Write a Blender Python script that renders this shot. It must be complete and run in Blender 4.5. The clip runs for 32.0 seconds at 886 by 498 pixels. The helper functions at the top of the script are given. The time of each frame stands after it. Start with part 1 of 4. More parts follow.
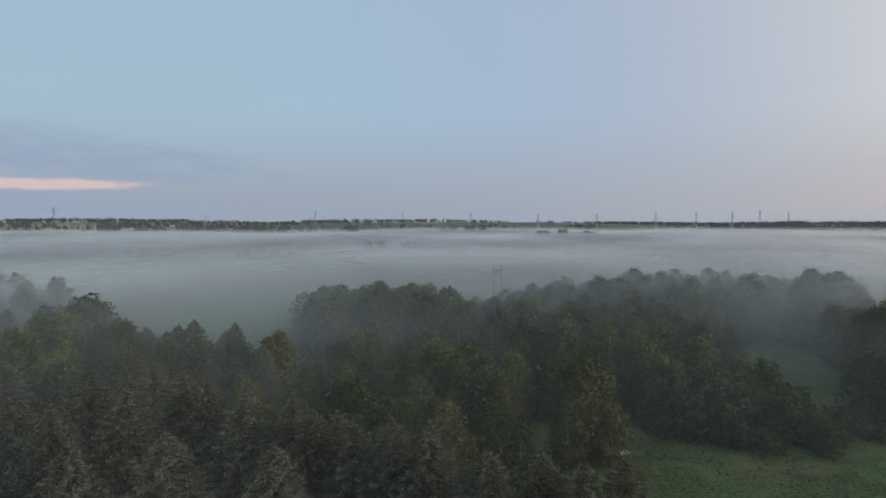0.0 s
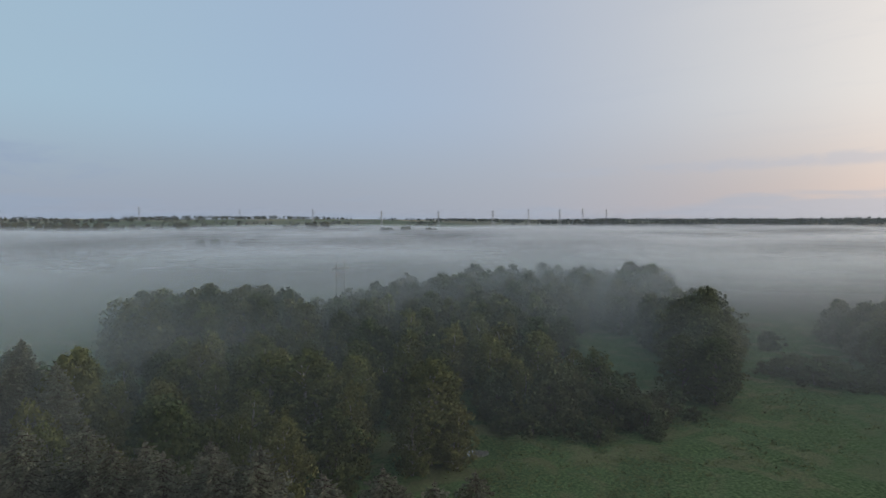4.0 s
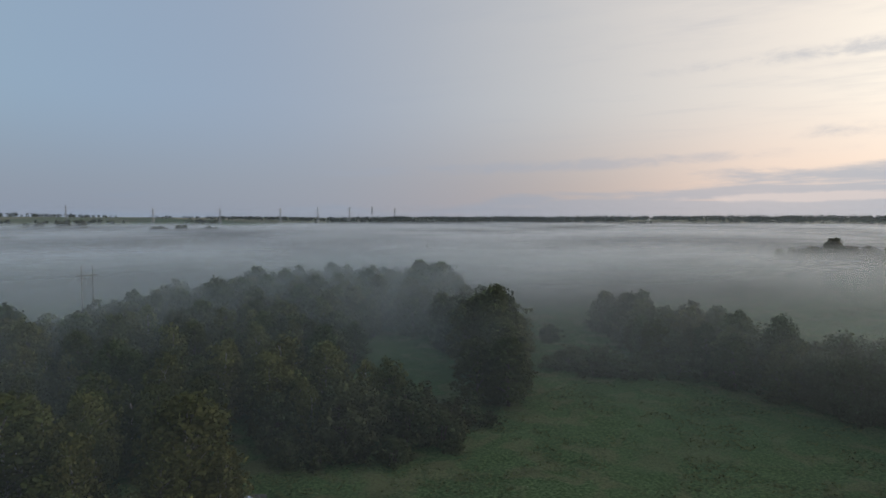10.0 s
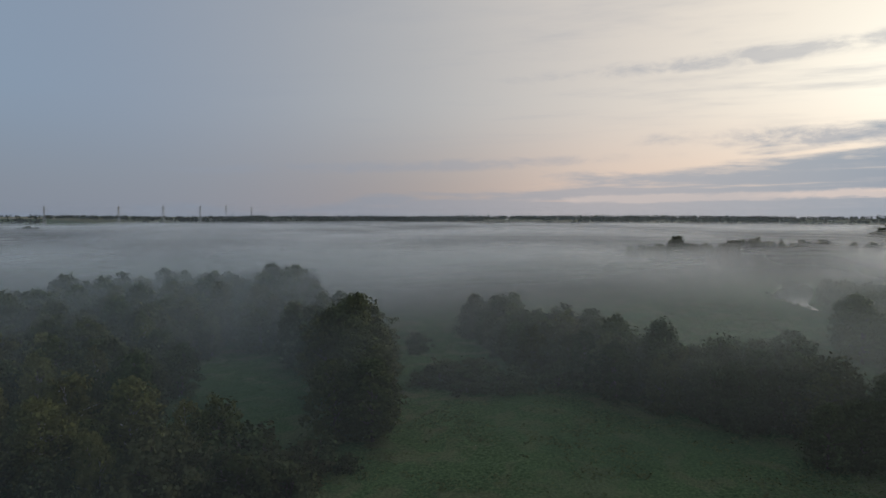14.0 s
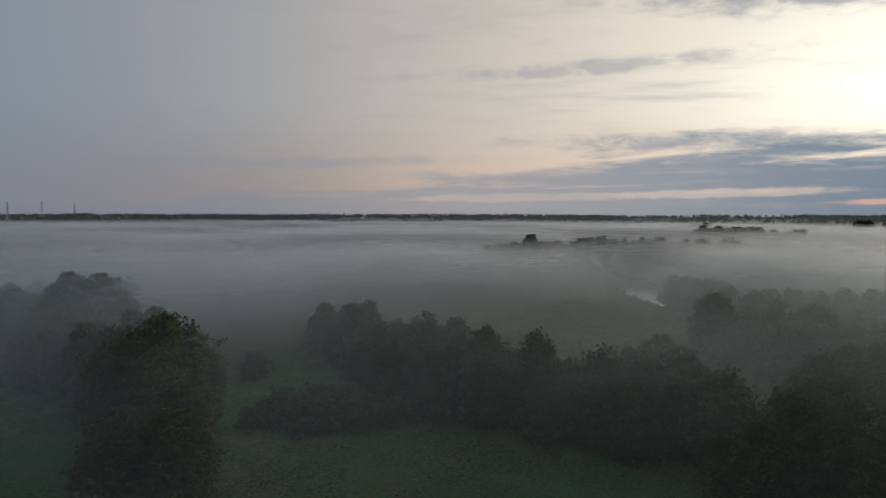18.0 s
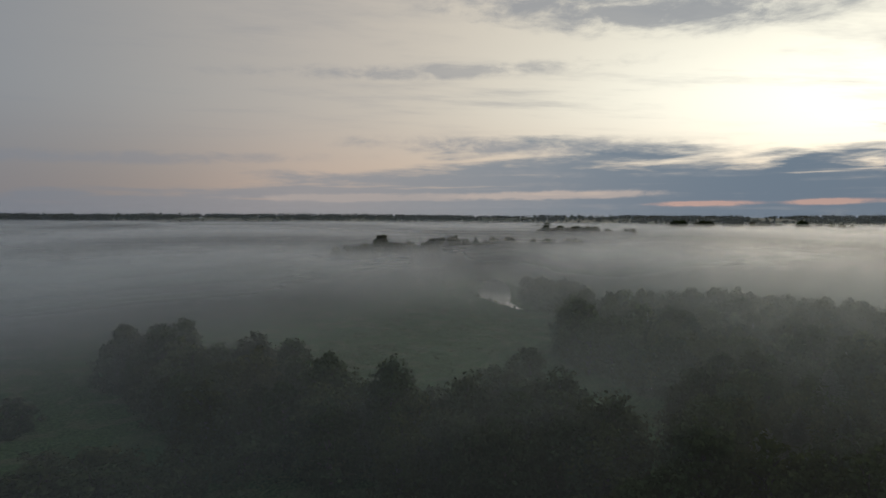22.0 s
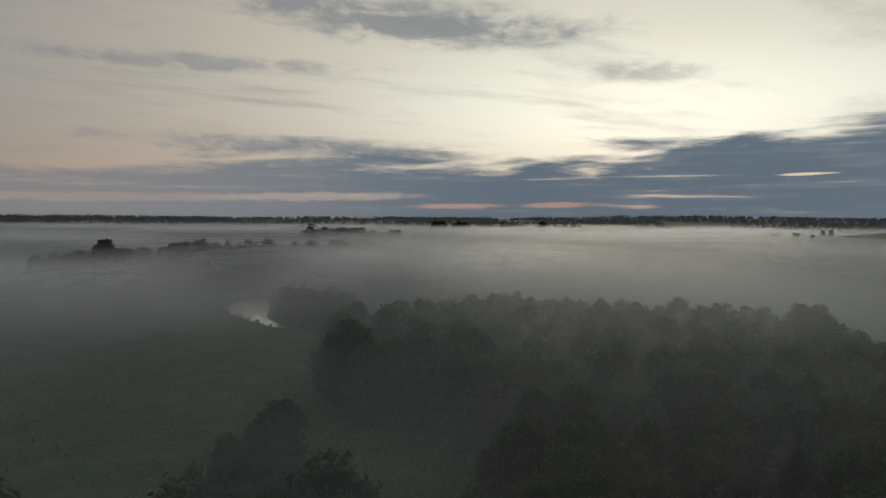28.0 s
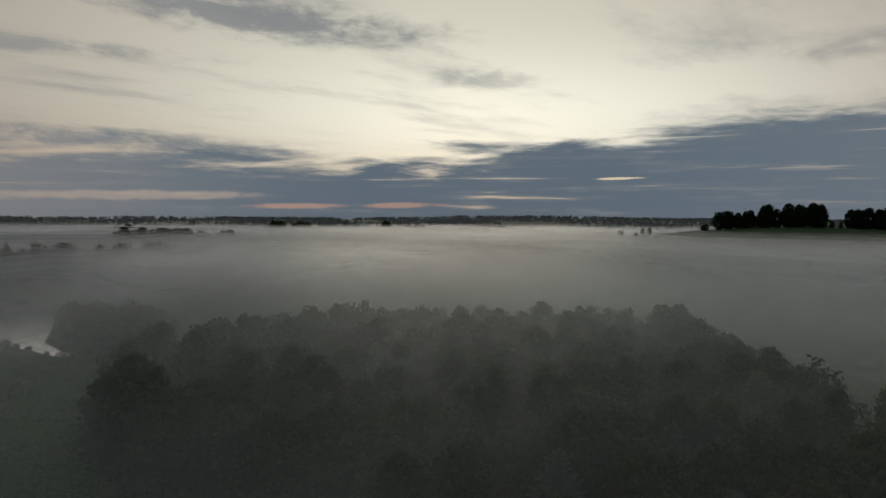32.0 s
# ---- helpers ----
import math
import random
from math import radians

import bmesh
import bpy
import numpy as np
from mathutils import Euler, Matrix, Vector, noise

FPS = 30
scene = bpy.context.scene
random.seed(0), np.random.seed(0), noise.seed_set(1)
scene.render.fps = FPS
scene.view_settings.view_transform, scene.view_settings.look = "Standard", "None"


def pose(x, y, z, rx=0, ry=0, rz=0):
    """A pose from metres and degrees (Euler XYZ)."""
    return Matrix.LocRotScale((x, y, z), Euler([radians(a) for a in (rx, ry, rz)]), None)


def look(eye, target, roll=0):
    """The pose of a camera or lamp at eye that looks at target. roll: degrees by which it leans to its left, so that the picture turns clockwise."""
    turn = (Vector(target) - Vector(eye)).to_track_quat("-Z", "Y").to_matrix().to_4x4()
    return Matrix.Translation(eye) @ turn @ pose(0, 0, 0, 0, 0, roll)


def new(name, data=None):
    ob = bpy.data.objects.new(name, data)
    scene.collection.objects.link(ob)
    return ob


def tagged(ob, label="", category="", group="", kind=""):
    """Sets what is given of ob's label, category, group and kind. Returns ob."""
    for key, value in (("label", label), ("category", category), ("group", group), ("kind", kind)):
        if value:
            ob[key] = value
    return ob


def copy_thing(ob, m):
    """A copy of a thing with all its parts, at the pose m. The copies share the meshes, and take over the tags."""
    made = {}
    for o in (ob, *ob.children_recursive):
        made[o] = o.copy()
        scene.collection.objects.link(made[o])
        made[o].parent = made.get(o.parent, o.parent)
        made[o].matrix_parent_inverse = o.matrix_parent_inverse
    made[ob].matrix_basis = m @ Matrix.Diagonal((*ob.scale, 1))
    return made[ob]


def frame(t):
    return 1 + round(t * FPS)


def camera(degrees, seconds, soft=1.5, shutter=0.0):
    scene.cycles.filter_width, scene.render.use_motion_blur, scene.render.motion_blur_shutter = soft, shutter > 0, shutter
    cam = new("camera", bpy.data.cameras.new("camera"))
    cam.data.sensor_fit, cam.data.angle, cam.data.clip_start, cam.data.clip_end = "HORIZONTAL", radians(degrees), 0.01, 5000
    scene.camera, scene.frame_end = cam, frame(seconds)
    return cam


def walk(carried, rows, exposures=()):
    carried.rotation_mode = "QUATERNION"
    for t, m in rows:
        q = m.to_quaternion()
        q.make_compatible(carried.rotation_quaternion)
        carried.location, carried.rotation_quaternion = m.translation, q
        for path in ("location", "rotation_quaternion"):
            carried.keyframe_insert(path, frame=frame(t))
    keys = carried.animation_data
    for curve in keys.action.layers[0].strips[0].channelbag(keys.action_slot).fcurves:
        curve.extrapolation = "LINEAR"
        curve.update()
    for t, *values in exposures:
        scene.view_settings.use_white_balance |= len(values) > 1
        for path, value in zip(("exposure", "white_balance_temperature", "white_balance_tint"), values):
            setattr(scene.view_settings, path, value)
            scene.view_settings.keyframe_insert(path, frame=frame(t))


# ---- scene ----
# ---- camera and its path ----
cam = camera(71.8, 32.0, soft=1.5)
PATH = [
    (0, -0.50, 0.45, 43.15, -0.40, 100.35, 38.65, -0.08),
    (1, -0.31, 2.17, 43.17, 5.79, 101.87, 38.52, -0.08),
    (2, -0.04, 3.88, 43.20, 12.46, 102.98, 38.39, -0.07),
    (3, 0.30, 5.49, 43.19, 19.30, 103.59, 38.29, -0.07),
    (3.5, 0.53, 6.27, 43.16, 22.78, 103.62, 38.21, -0.07),
    (5.5, 1.53, 9.43, 43.12, 34.58, 103.68, 37.92, -0.07),
    (6, 1.84, 10.21, 43.14, 37.69, 103.41, 37.89, -0.07),
    (7, 2.46, 11.76, 43.18, 43.91, 102.61, 37.73, -0.06),
    (8, 3.54, 13.94, 43.12, 50.14, 102.24, 37.67, -0.06),
    (9, 5.27, 17.00, 42.98, 56.57, 102.69, 37.57, -0.03),
    (10, 7.87, 21.05, 42.88, 63.82, 103.80, 37.53, -0.01),
    (11, 10.94, 25.34, 42.78, 71.34, 104.89, 37.43, 0.02),
    (12, 14.38, 29.64, 42.60, 79.08, 105.75, 37.25, 0.04),
    (13, 18.32, 33.93, 42.48, 87.22, 106.23, 37.13, 0.07),
    (14, 22.85, 38.33, 42.34, 95.65, 106.67, 36.94, 0.09),
    (14.5, 25.21, 40.41, 42.35, 99.91, 106.71, 36.90, 0.10),
    (16.5, 35.10, 48.06, 42.21, 117.00, 105.16, 36.76, 0.15),
    (17, 37.76, 49.79, 42.19, 121.31, 104.44, 36.64, 0.17),
    (18, 43.41, 53.06, 42.08, 130.06, 102.66, 36.47, 0.19),
    (19, 49.05, 55.83, 41.97, 138.50, 100.23, 36.42, 0.21),
    (20, 54.84, 58.40, 42.01, 146.84, 97.25, 36.51, 0.24),
    (21, 60.66, 60.69, 42.02, 154.81, 93.94, 36.47, 0.26),
    (22, 66.89, 62.53, 41.97, 162.93, 89.83, 36.47, 0.28),
    (23, 73.19, 63.95, 41.89, 170.69, 85.30, 36.39, 0.31),
    (24, 79.80, 64.97, 41.67, 178.50, 80.17, 36.27, 0.33),
    (25, 86.45, 65.86, 41.52, 185.90, 74.81, 36.17, 0.33),
    (25.5, 89.84, 66.06, 41.48, 189.54, 71.86, 36.23, 0.33),
    (27.5, 103.56, 65.99, 41.12, 203.15, 59.09, 36.07, 0.33),
    (28, 106.95, 65.70, 41.06, 206.30, 55.51, 36.01, 0.33),
    (29, 113.63, 64.87, 40.80, 212.13, 48.32, 35.75, 0.32),
    (30, 120.57, 63.42, 40.52, 217.87, 40.72, 35.57, 0.32),
    (31, 127.97, 61.86, 40.34, 223.62, 33.01, 35.40, 0.31),
    (32, 135.50, 60.46, 40.14, 229.05, 25.51, 35.24, 0.30),
]
EXPOSURES = [(0, 0.10, 6450, 10), (6, 0.02, 6380, 10), (13, -0.46, 6220, 9), (19, -0.88, 6280, 9), (25, -1.24, 6270, 7), (32, -1.57, 6320, 7)]
walk(cam, [(t, look((x, y, z), (a, b, c), roll)) for t, x, y, z, a, b, c, roll in PATH], EXPOSURES)
scene.cycles.transparent_max_bounces = 48
scene.cycles.max_bounces, scene.cycles.diffuse_bounces, scene.cycles.glossy_bounces, scene.cycles.transmission_bounces = 3, 2, 2, 2

# ---- node helpers ----


class Net:
    """A short way to write node trees."""

    def __init__(self, tree):
        self.t = tree
        tree.nodes.clear()

    def node(self, kind, **props):
        n = self.t.nodes.new(kind)
        for k, v in props.items():
            setattr(n, k, v)
        return n

    def put(self, value, socket):
        if isinstance(value, bpy.types.NodeSocket):
            self.t.links.new(value, socket)
        else:
            socket.default_value = value

    def m(self, op, a, b=0.0, c=0.0):
        n = self.node("ShaderNodeMath", operation=op)
        for v, s in zip((a, b, c), n.inputs):
            self.put(v, s)
        return n.outputs[0]

    def step(self, x, lo, hi, a=0.0, b=1.0):
        n = self.node("ShaderNodeMapRange", interpolation_type="SMOOTHSTEP")
        for v, s in zip((x, lo, hi, a, b), n.inputs):
            self.put(v, s)
        return n.outputs[0]

    def vec(self, x, y, z=0.0):
        n = self.node("ShaderNodeCombineXYZ")
        for v, s in zip((x, y, z), n.inputs):
            self.put(v, s)
        return n.outputs[0]

    def split(self, v):
        n = self.node("ShaderNodeSeparateXYZ")
        self.put(v, n.inputs[0])
        return n.outputs

    def noise(self, vector, scale, detail=4.0, rough=0.55, distortion=0.0):
        n = self.node("ShaderNodeTexNoise")
        self.put(vector, n.inputs["Vector"])
        n.inputs["Scale"].default_value = scale
        n.inputs["Detail"].default_value = detail
        n.inputs["Roughness"].default_value = rough
        n.inputs["Distortion"].default_value = distortion
        return n.outputs["Fac"]

    def ramp(self, fac, stops):
        n = self.node("ShaderNodeValToRGB")
        n.color_ramp.interpolation = "B_SPLINE"
        els = n.color_ramp.elements
        while len(els) < len(stops):
            els.new(1.0)
        for e, (p, c) in zip(els, stops):
            e.position, e.color = p, (*c, 1.0)
        self.put(fac, n.inputs[0])
        return n.outputs[0]

    def bright(self, fac, stops, gain=4.0):
        """A ramp whose colours may pass one."""
        c = self.ramp(fac, [(p, tuple(v / gain for v in col)) for p, col in stops])
        return self.mix(1.0, c, (gain, gain, gain), "MULTIPLY")

    def mix(self, f, a, b, blend="MIX"):
        n = self.node("ShaderNodeMix", data_type="RGBA", blend_type=blend)
        self.put(f, n.inputs[0])
        for v, s in ((a, n.inputs[6]), (b, n.inputs[7])):
            self.put((*v, 1.0) if isinstance(v, tuple) and len(v) == 3 else v, s)
        return n.outputs[2]


# ---- sky ----
SUN_AZ = radians(112)          # clockwise from +Y
SUN_EL = radians(5)
world = bpy.data.worlds.new("sky")
scene.world = world
world.use_nodes = True
w = Net(world.node_tree)
d = w.node("ShaderNodeTexCoord").outputs["Generated"]
dx, dy, dz = w.split(d)
flat = w.m("MAXIMUM", w.m("SQRT", w.m("ADD", w.m("MULTIPLY", dx, dx), w.m("MULTIPLY", dy, dy))), 0.001)
az = w.m("ARCTAN2", dx, dy)                       # -pi..pi, clockwise from +Y
el = w.m("MULTIPLY", w.m("ARCTAN2", dz, flat), 57.2958)
azd = w.m("MULTIPLY", az, 57.2958)
glow = Vector((math.sin(SUN_AZ), math.cos(SUN_AZ), math.tan(radians(9)))).normalized()
near = w.m("ADD", w.m("ADD", w.m("MULTIPLY", dx, glow.x), w.m("MULTIPLY", dy, glow.y)), w.m("MULTIPLY", dz, glow.z))
s01 = w.m("MULTIPLY_ADD", near, 0.5, 0.5)
high = w.bright(s01, [(0.0, (.34, .48, .60)), (.20, (.36, .50, .61)), (.34, (.36, .48, .63)), (.48, (.39, .47, .60)), (.60, (.52, .55, .61)), (.70, (.70, .68, .67)), (.78, (.92, .84, .77)),
                    (.86, (1.2, 1.05, .90)), (.94, (1.6, 1.42, 1.16)), (1.0, (2.1, 2.0, 1.66))])
low = w.bright(s01, [(0.0, (.28, .35, .47)), (.34, (.33, .38, .47)), (.50, (.38, .42, .50)), (.62, (.47, .45, .49)), (.72, (.62, .53, .50)),
                   (.82, (1.12, .84, .70)), (1.0, (1.6, 1.2, .88))])
zenith = w.ramp(s01, [(0.0, (.28, .40, .54)), (1.0, (.55, .58, .60))])
sky = w.mix(w.step(el, 1.0, 11.0), low, high)
sky = w.mix(w.step(el, 24.0, 70.0), sky, zenith)
halo_x = w.m("MULTIPLY", w.m("SUBTRACT", azd, 117.0), 1 / 24)
halo_y = w.m("MULTIPLY", w.m("SUBTRACT", el, 9.0), 1 / 6)
halo = w.m("EXPONENT", w.m("MULTIPLY", w.m("ADD", w.m("MULTIPLY", halo_x, halo_x), w.m("MULTIPLY", halo_y, halo_y)), -1.0))
sky = w.mix(w.m("MULTIPLY", halo, 0.75), sky, (3.3, 3.15, 2.7))
nishita = w.node("ShaderNodeTexSky", sky_type="NISHITA", sun_disc=False, sun_elevation=SUN_EL, sun_rotation=SUN_AZ)
nis = w.mix(1.0, nishita.outputs[0], (0.12, 0.12, 0.12), "MULTIPLY")
sky = w.mix(0.10, sky, nis)
cloud_col = w.ramp(s01, [(0.0, (.32, .40, .52)), (.6, (.40, .44, .52)), (.85, (.52, .54, .60)), (1.0, (.60, .62, .66))])
# thin streaks of high cloud
plane = w.m("MAXIMUM", dz, 0.03)
px, py = w.m("DIVIDE", dx, plane), w.m("DIVIDE", dy, plane)
ca, sa = math.cos(radians(28)), math.sin(radians(28))
pu = w.m("ADD", w.m("MULTIPLY", px, ca), w.m("MULTIPLY", py, sa))
pv = w.m("SUBTRACT", w.m("MULTIPLY", py, ca), w.m("MULTIPLY", px, sa))
cirrus = w.noise(w.vec(w.m("MULTIPLY", pu, 0.75), w.m("MULTIPLY", pv, 0.32), 3.7), 1.1, 6.0, 0.62, 0.0)
veil = w.m("MULTIPLY", w.step(cirrus, 0.47, 0.75), w.step(s01, 0.50, 0.90, 0.10, 0.62))
veil = w.m("MULTIPLY", veil, w.step(el, 5.0, 11.0))
sky = w.mix(veil, sky, cloud_col)


grain = w.noise(w.vec(w.m("MULTIPLY", azd, 0.22), w.m("MULTIPLY", el, 0.62), 2.0), 1.0, 9.0, 0.64, 0.3)


def cloud_patch(sky, a0, e0, tilt, wide, tall, body, seed, colour=None, rough=3.2):
    """A ragged patch of cloud centred on an azimuth and an elevation."""
    ax = w.m("MULTIPLY", w.m("SUBTRACT", azd, a0), 1 / wide)
    ey = w.m("MULTIPLY", w.m("SUBTRACT", w.m("MULTIPLY_ADD", w.m("SUBTRACT", azd, a0), -tilt, el), e0), 1 / tall)
    lump = w.m("EXPONENT", w.m("MULTIPLY", w.m("ADD", w.m("MULTIPLY", ax, ax), w.m("MULTIPLY", ey, ey)), -1.0))
    lump = w.step(w.m("MULTIPLY", lump, w.m("MULTIPLY_ADD", w.m("SUBTRACT", w.m("ADD", grain, 0.13 * math.sin(seed) if rough > 4 else 0.0), 0.5), rough, 1.0)), 0.30, 1.15)
    return w.mix(w.m("MULTIPLY", lump, body), sky, colour or cloud_col)


sky = cloud_patch(sky, -30.0, 5.2, -0.08, 18.0, 2.4, 0.6, 3.0, (.27, .34, .47, 1.0))
sky = cloud_patch(sky, 91.0, 17.6, -0.07, 24.0, 2.5, 0.80, 2.0)
sky = cloud_patch(sky, 74.0, 13.0, 0.03, 22.0, 0.9, 0.55, 9.0)
sky = cloud_patch(sky, 114.0, 12.7, 0.0, 7.0, 1.2, 0.40, 14.0)
sky = cloud_patch(sky, 145.0, 13.5, 0.0, 8.0, 1.2, 0.40, 21.0)
sky = cloud_patch(sky, 82.0, 6.3, -0.02, 19.0, 1.1, 0.75, 31.0)
sky = cloud_patch(sky, 44.0, 4.6, 0.03, 24.0, 0.7, 0.45, 37.0)
# low bank over the horizon, thickest towards the south-east
az01 = w.m("MULTIPLY_ADD", azd, 1 / 360, 0.5)
bank_top = w.ramp(az01, [(.30, (.10,) * 3), (.40, (.36,) * 3), (.458, (.12,) * 3), (.556, (.06,) * 3), (.611, (.16,) * 3), (.653, (.28,) * 3), (.694, (.44,) * 3),
                         (.736, (.56,) * 3), (.792, (.51,) * 3), (.828, (.56,) * 3), (.861, (.72,) * 3), (.903, (.82,) * 3), (1.0, (.8,) * 3)])
streak = w.noise(w.vec(w.m("MULTIPLY", azd, 0.085), w.m("MULTIPLY", el, 0.55), 1.3), 1.0, 8.0, 0.60, 0.2)
depth = w.m("MULTIPLY", w.m("SUBTRACT", w.m("MULTIPLY", bank_top, 12.0), el), 1 / 1.9)
bank = w.step(w.m("MULTIPLY_ADD", w.m("SUBTRACT", streak, 0.5), 4.6, depth), -0.15, 1.0)
slit = w.noise(w.vec(w.m("MULTIPLY", azd, 0.075), w.m("MULTIPLY", el, 1.7), 5.3), 1.0, 3.0, 0.55, 0.0)
gap = w.m("MULTIPLY", w.step(slit, 0.60, 0.76), w.step(el, 0.3, 0.9))
bank = w.m("MULTIPLY", bank, w.m("SUBTRACT", 1.0, w.m("MULTIPLY", gap, 0.55)))
bank = w.m("MULTIPLY", bank, w.step(azd, 25.0, 105.0, 0.42, 0.97))
tone = w.m("MULTIPLY_ADD", w.m("SUBTRACT", grain, 0.5), 0.8, slit)
bank_col = w.ramp(s01, [(0.0, (.26, .34, .46)), (.6, (.33, .40, .50)), (.80, (.44, .50, .58)), (.92, (.38, .47, .57)), (1.0, (.24, .34, .46))])
bank_col = w.mix(w.step(tone, 0.45, 0.75, 0.0, 0.45), bank_col, cloud_col)
sky = w.mix(bank, sky, bank_col)
# glowing slits between the low layers
for a0, e0, wide, tall, body, col in ((-33.0, 3.0, 7.0, .45, .6, (.80, .56, .50)), (97.0, 1.1, 4.2, .26, .6, (1.5, .86, .64)), (107.0, 1.25, 3.6, .26, .6, (1.45, .84, .62)),
                                      (84.0, 1.9, 9.0, .4, .6, (1.2, .95, .80)), (68.0, 1.6, 12.0, .4, .5, (1.0, .82, .72)), (126.5, 3.7, 2.0, .10, .8, (2.4, 1.9, 1.3))):
    sky = cloud_patch(sky, a0, e0, 0.015, wide, tall, body, 1.5, (*col, 1.0), 6.0)
bg = w.node("ShaderNodeBackground")
w.put(sky, bg.inputs[0])
bg.inputs[1].default_value = 1.0
w.t.links.new(bg.outputs[0], w.node("ShaderNodeOutputWorld").inputs[0])

sun = new("sun", bpy.data.lights.new("sun", "SUN"))
sun.data.energy, sun.data.angle, sun.data.color = 1.2, radians(30), (1.0, 0.86, 0.68)
sun.matrix_basis = look((0, 0, 0), (-math.sin(SUN_AZ) * math.cos(0.2), -math.cos(SUN_AZ) * math.cos(0.2), -math.sin(0.2)))

# ---- materials ----


def material(name):
    mat = bpy.data.materials.new(name)
    mat.use_nodes = True
    return mat, Net(mat.node_tree)


def finish(n, shader):
    n.t.links.new(shader, n.node("ShaderNodeOutputMaterial").inputs[0])


def principled(n, colour, rough=0.8, metal=0.0, bump=None, strength=0.3, distance=0.05, spec=0.3):
    b = n.node("ShaderNodeBsdfPrincipled")
    n.put((*colour, 1.0) if isinstance(colour, tuple) else colour, b.inputs["Base Color"])
    n.put(rough, b.inputs["Roughness"])
    b.inputs["Metallic"].default_value = metal
    b.inputs["Specular IOR Level"].default_value = spec
    if bump is not None:
        k = n.node("ShaderNodeBump")
        k.inputs["Strength"].default_value, k.inputs["Distance"].default_value = strength, distance
        n.put(bump, k.inputs["Height"])
        n.t.links.new(k.outputs[0], b.inputs["Normal"])
    return b.outputs[0]


def foliage(name, dark, light, tint):
    """Leaves: each leaf and each tree differs a little; some light passes through."""
    dark, light, tint = ((r_ * 1.03, g_, b_) for r_, g_, b_ in (dark, light, tint))
    mat, n = material(name)
    isl = n.node("ShaderNodeNewGeometry").outputs["Random Per Island"]
    who = n.node("ShaderNodeObjectInfo").outputs["Random"]
    pos = n.node("ShaderNodeNewGeometry").outputs["Position"]
    patch = n.noise(pos, 0.35, 3.0)
    f = n.m("ADD", n.m("MULTIPLY", isl, 0.28), n.m("MULTIPLY", patch, 0.62))
    col = n.mix(f, dark, light)
    col = n.mix(n.m("MULTIPLY", who, 0.6), col, tint)
    col = n.mix(1.0, col, n.ramp(n.m("FRACT", n.m("MULTIPLY", who, 7.3)), [(0.0, (.62,) * 3), (1.0, (1.2,) * 3)]), "MULTIPLY")
    a, b = n.node("ShaderNodeBsdfDiffuse"), n.node("ShaderNodeBsdfTranslucent")
    n.put(col, a.inputs[0])
    n.put(col, b.inputs[0])
    mix = n.node("ShaderNodeMixShader")
    mix.inputs[0].default_value = 0.3
    n.t.links.new(a.outputs[0], mix.inputs[1])
    n.t.links.new(b.outputs[0], mix.inputs[2])
    finish(n, mix.outputs[0])
    return mat


def bark(name, dark, light, scale):
    mat, n = material(name)
    pos = n.node("ShaderNodeTexCoord").outputs["Object"]
    x, y, z = n.split(pos)
    g = n.noise(n.vec(n.m("MULTIPLY", x, 3.0), n.m("MULTIPLY", y, 3.0), z), scale, 5.0)
    finish(n, principled(n, n.mix(n.step(g, 0.42, 0.58), dark, light), 0.9, bump=g, strength=0.5))
    return mat


LEAF_BIRCH = foliage("birch_leaves", (.050, .070, .028), (.165, .185, .074), (.150, .150, .064))
LEAF_ALDER = foliage("alder_leaves", (.036, .058, .026), (.085, .112, .048), (.080, .088, .040))
LEAF_WILLOW = foliage("willow_leaves", (.044, .062, .034), (.095, .118, .060), (.088, .094, .052))
LEAF_ASH = foliage("ash_leaves", (.036, .055, .022), (.100, .120, .046), (.110, .105, .046))
LEAF_OAK = foliage("oak_leaves", (.030, .045, .016), (.070, .085, .030), (.070, .062, .026))
LEAF_SHRUB = foliage("shrub_leaves", (.034, .056, .026), (.085, .110, .048), (.085, .085, .045))
NEEDLES = foliage("spruce_needles", (.050, .064, .046), (.300, .312, .250), (.160, .170, .130))
FAR_LEAVES = foliage("far_foliage", (.018, .028, .014), (.045, .055, .025), (.040, .045, .022))
BARK_BIRCH = bark("birch_bark", (.07, .065, .055), (.34, .33, .30), 2.5)
BARK_DARK = bark("dark_bark", (.035, .028, .022), (.10, .085, .07), 3.0)
BARK_DEAD = bark("bleached_bark", (.14, .13, .11), (.32, .30, .27), 3.0)

mat, n = material("meadow_and_fields")
pos = n.node("ShaderNodeNewGeometry").outputs["Position"]
gx, gy, gz = n.split(pos)
flatpos = n.vec(gx, gy)
fine = n.noise(flatpos, 1.6, 5.0, 0.6)
mid = n.noise(flatpos, 0.12, 4.0, 0.55, 0.6)
broad = n.noise(flatpos, 0.018, 3.0, 0.5, 0.4)
col = n.mix(n.step(fine, 0.35, 0.68), (.020, .046, .015), (.076, .118, .046))
col = n.mix(n.m("MULTIPLY", n.step(mid, 0.47, 0.64), 0.48), col, (.112, .100, .060))
col = n.mix(n.m("MULTIPLY", n.step(broad, 0.46, 0.66), 0.45), col, (.038, .076, .034))
far = n.m("SQRT", n.m("ADD", n.m("MULTIPLY", gx, gx), n.m("MULTIPLY", gy, gy)))
plots = n.node("ShaderNodeTexVoronoi", feature="F1")
n.put(n.vec(n.m("MULTIPLY", gx, 0.0034), n.m("MULTIPLY", gy, 0.0021)), plots.inputs["Vector"])
plots.inputs["Scale"].default_value = 1.0
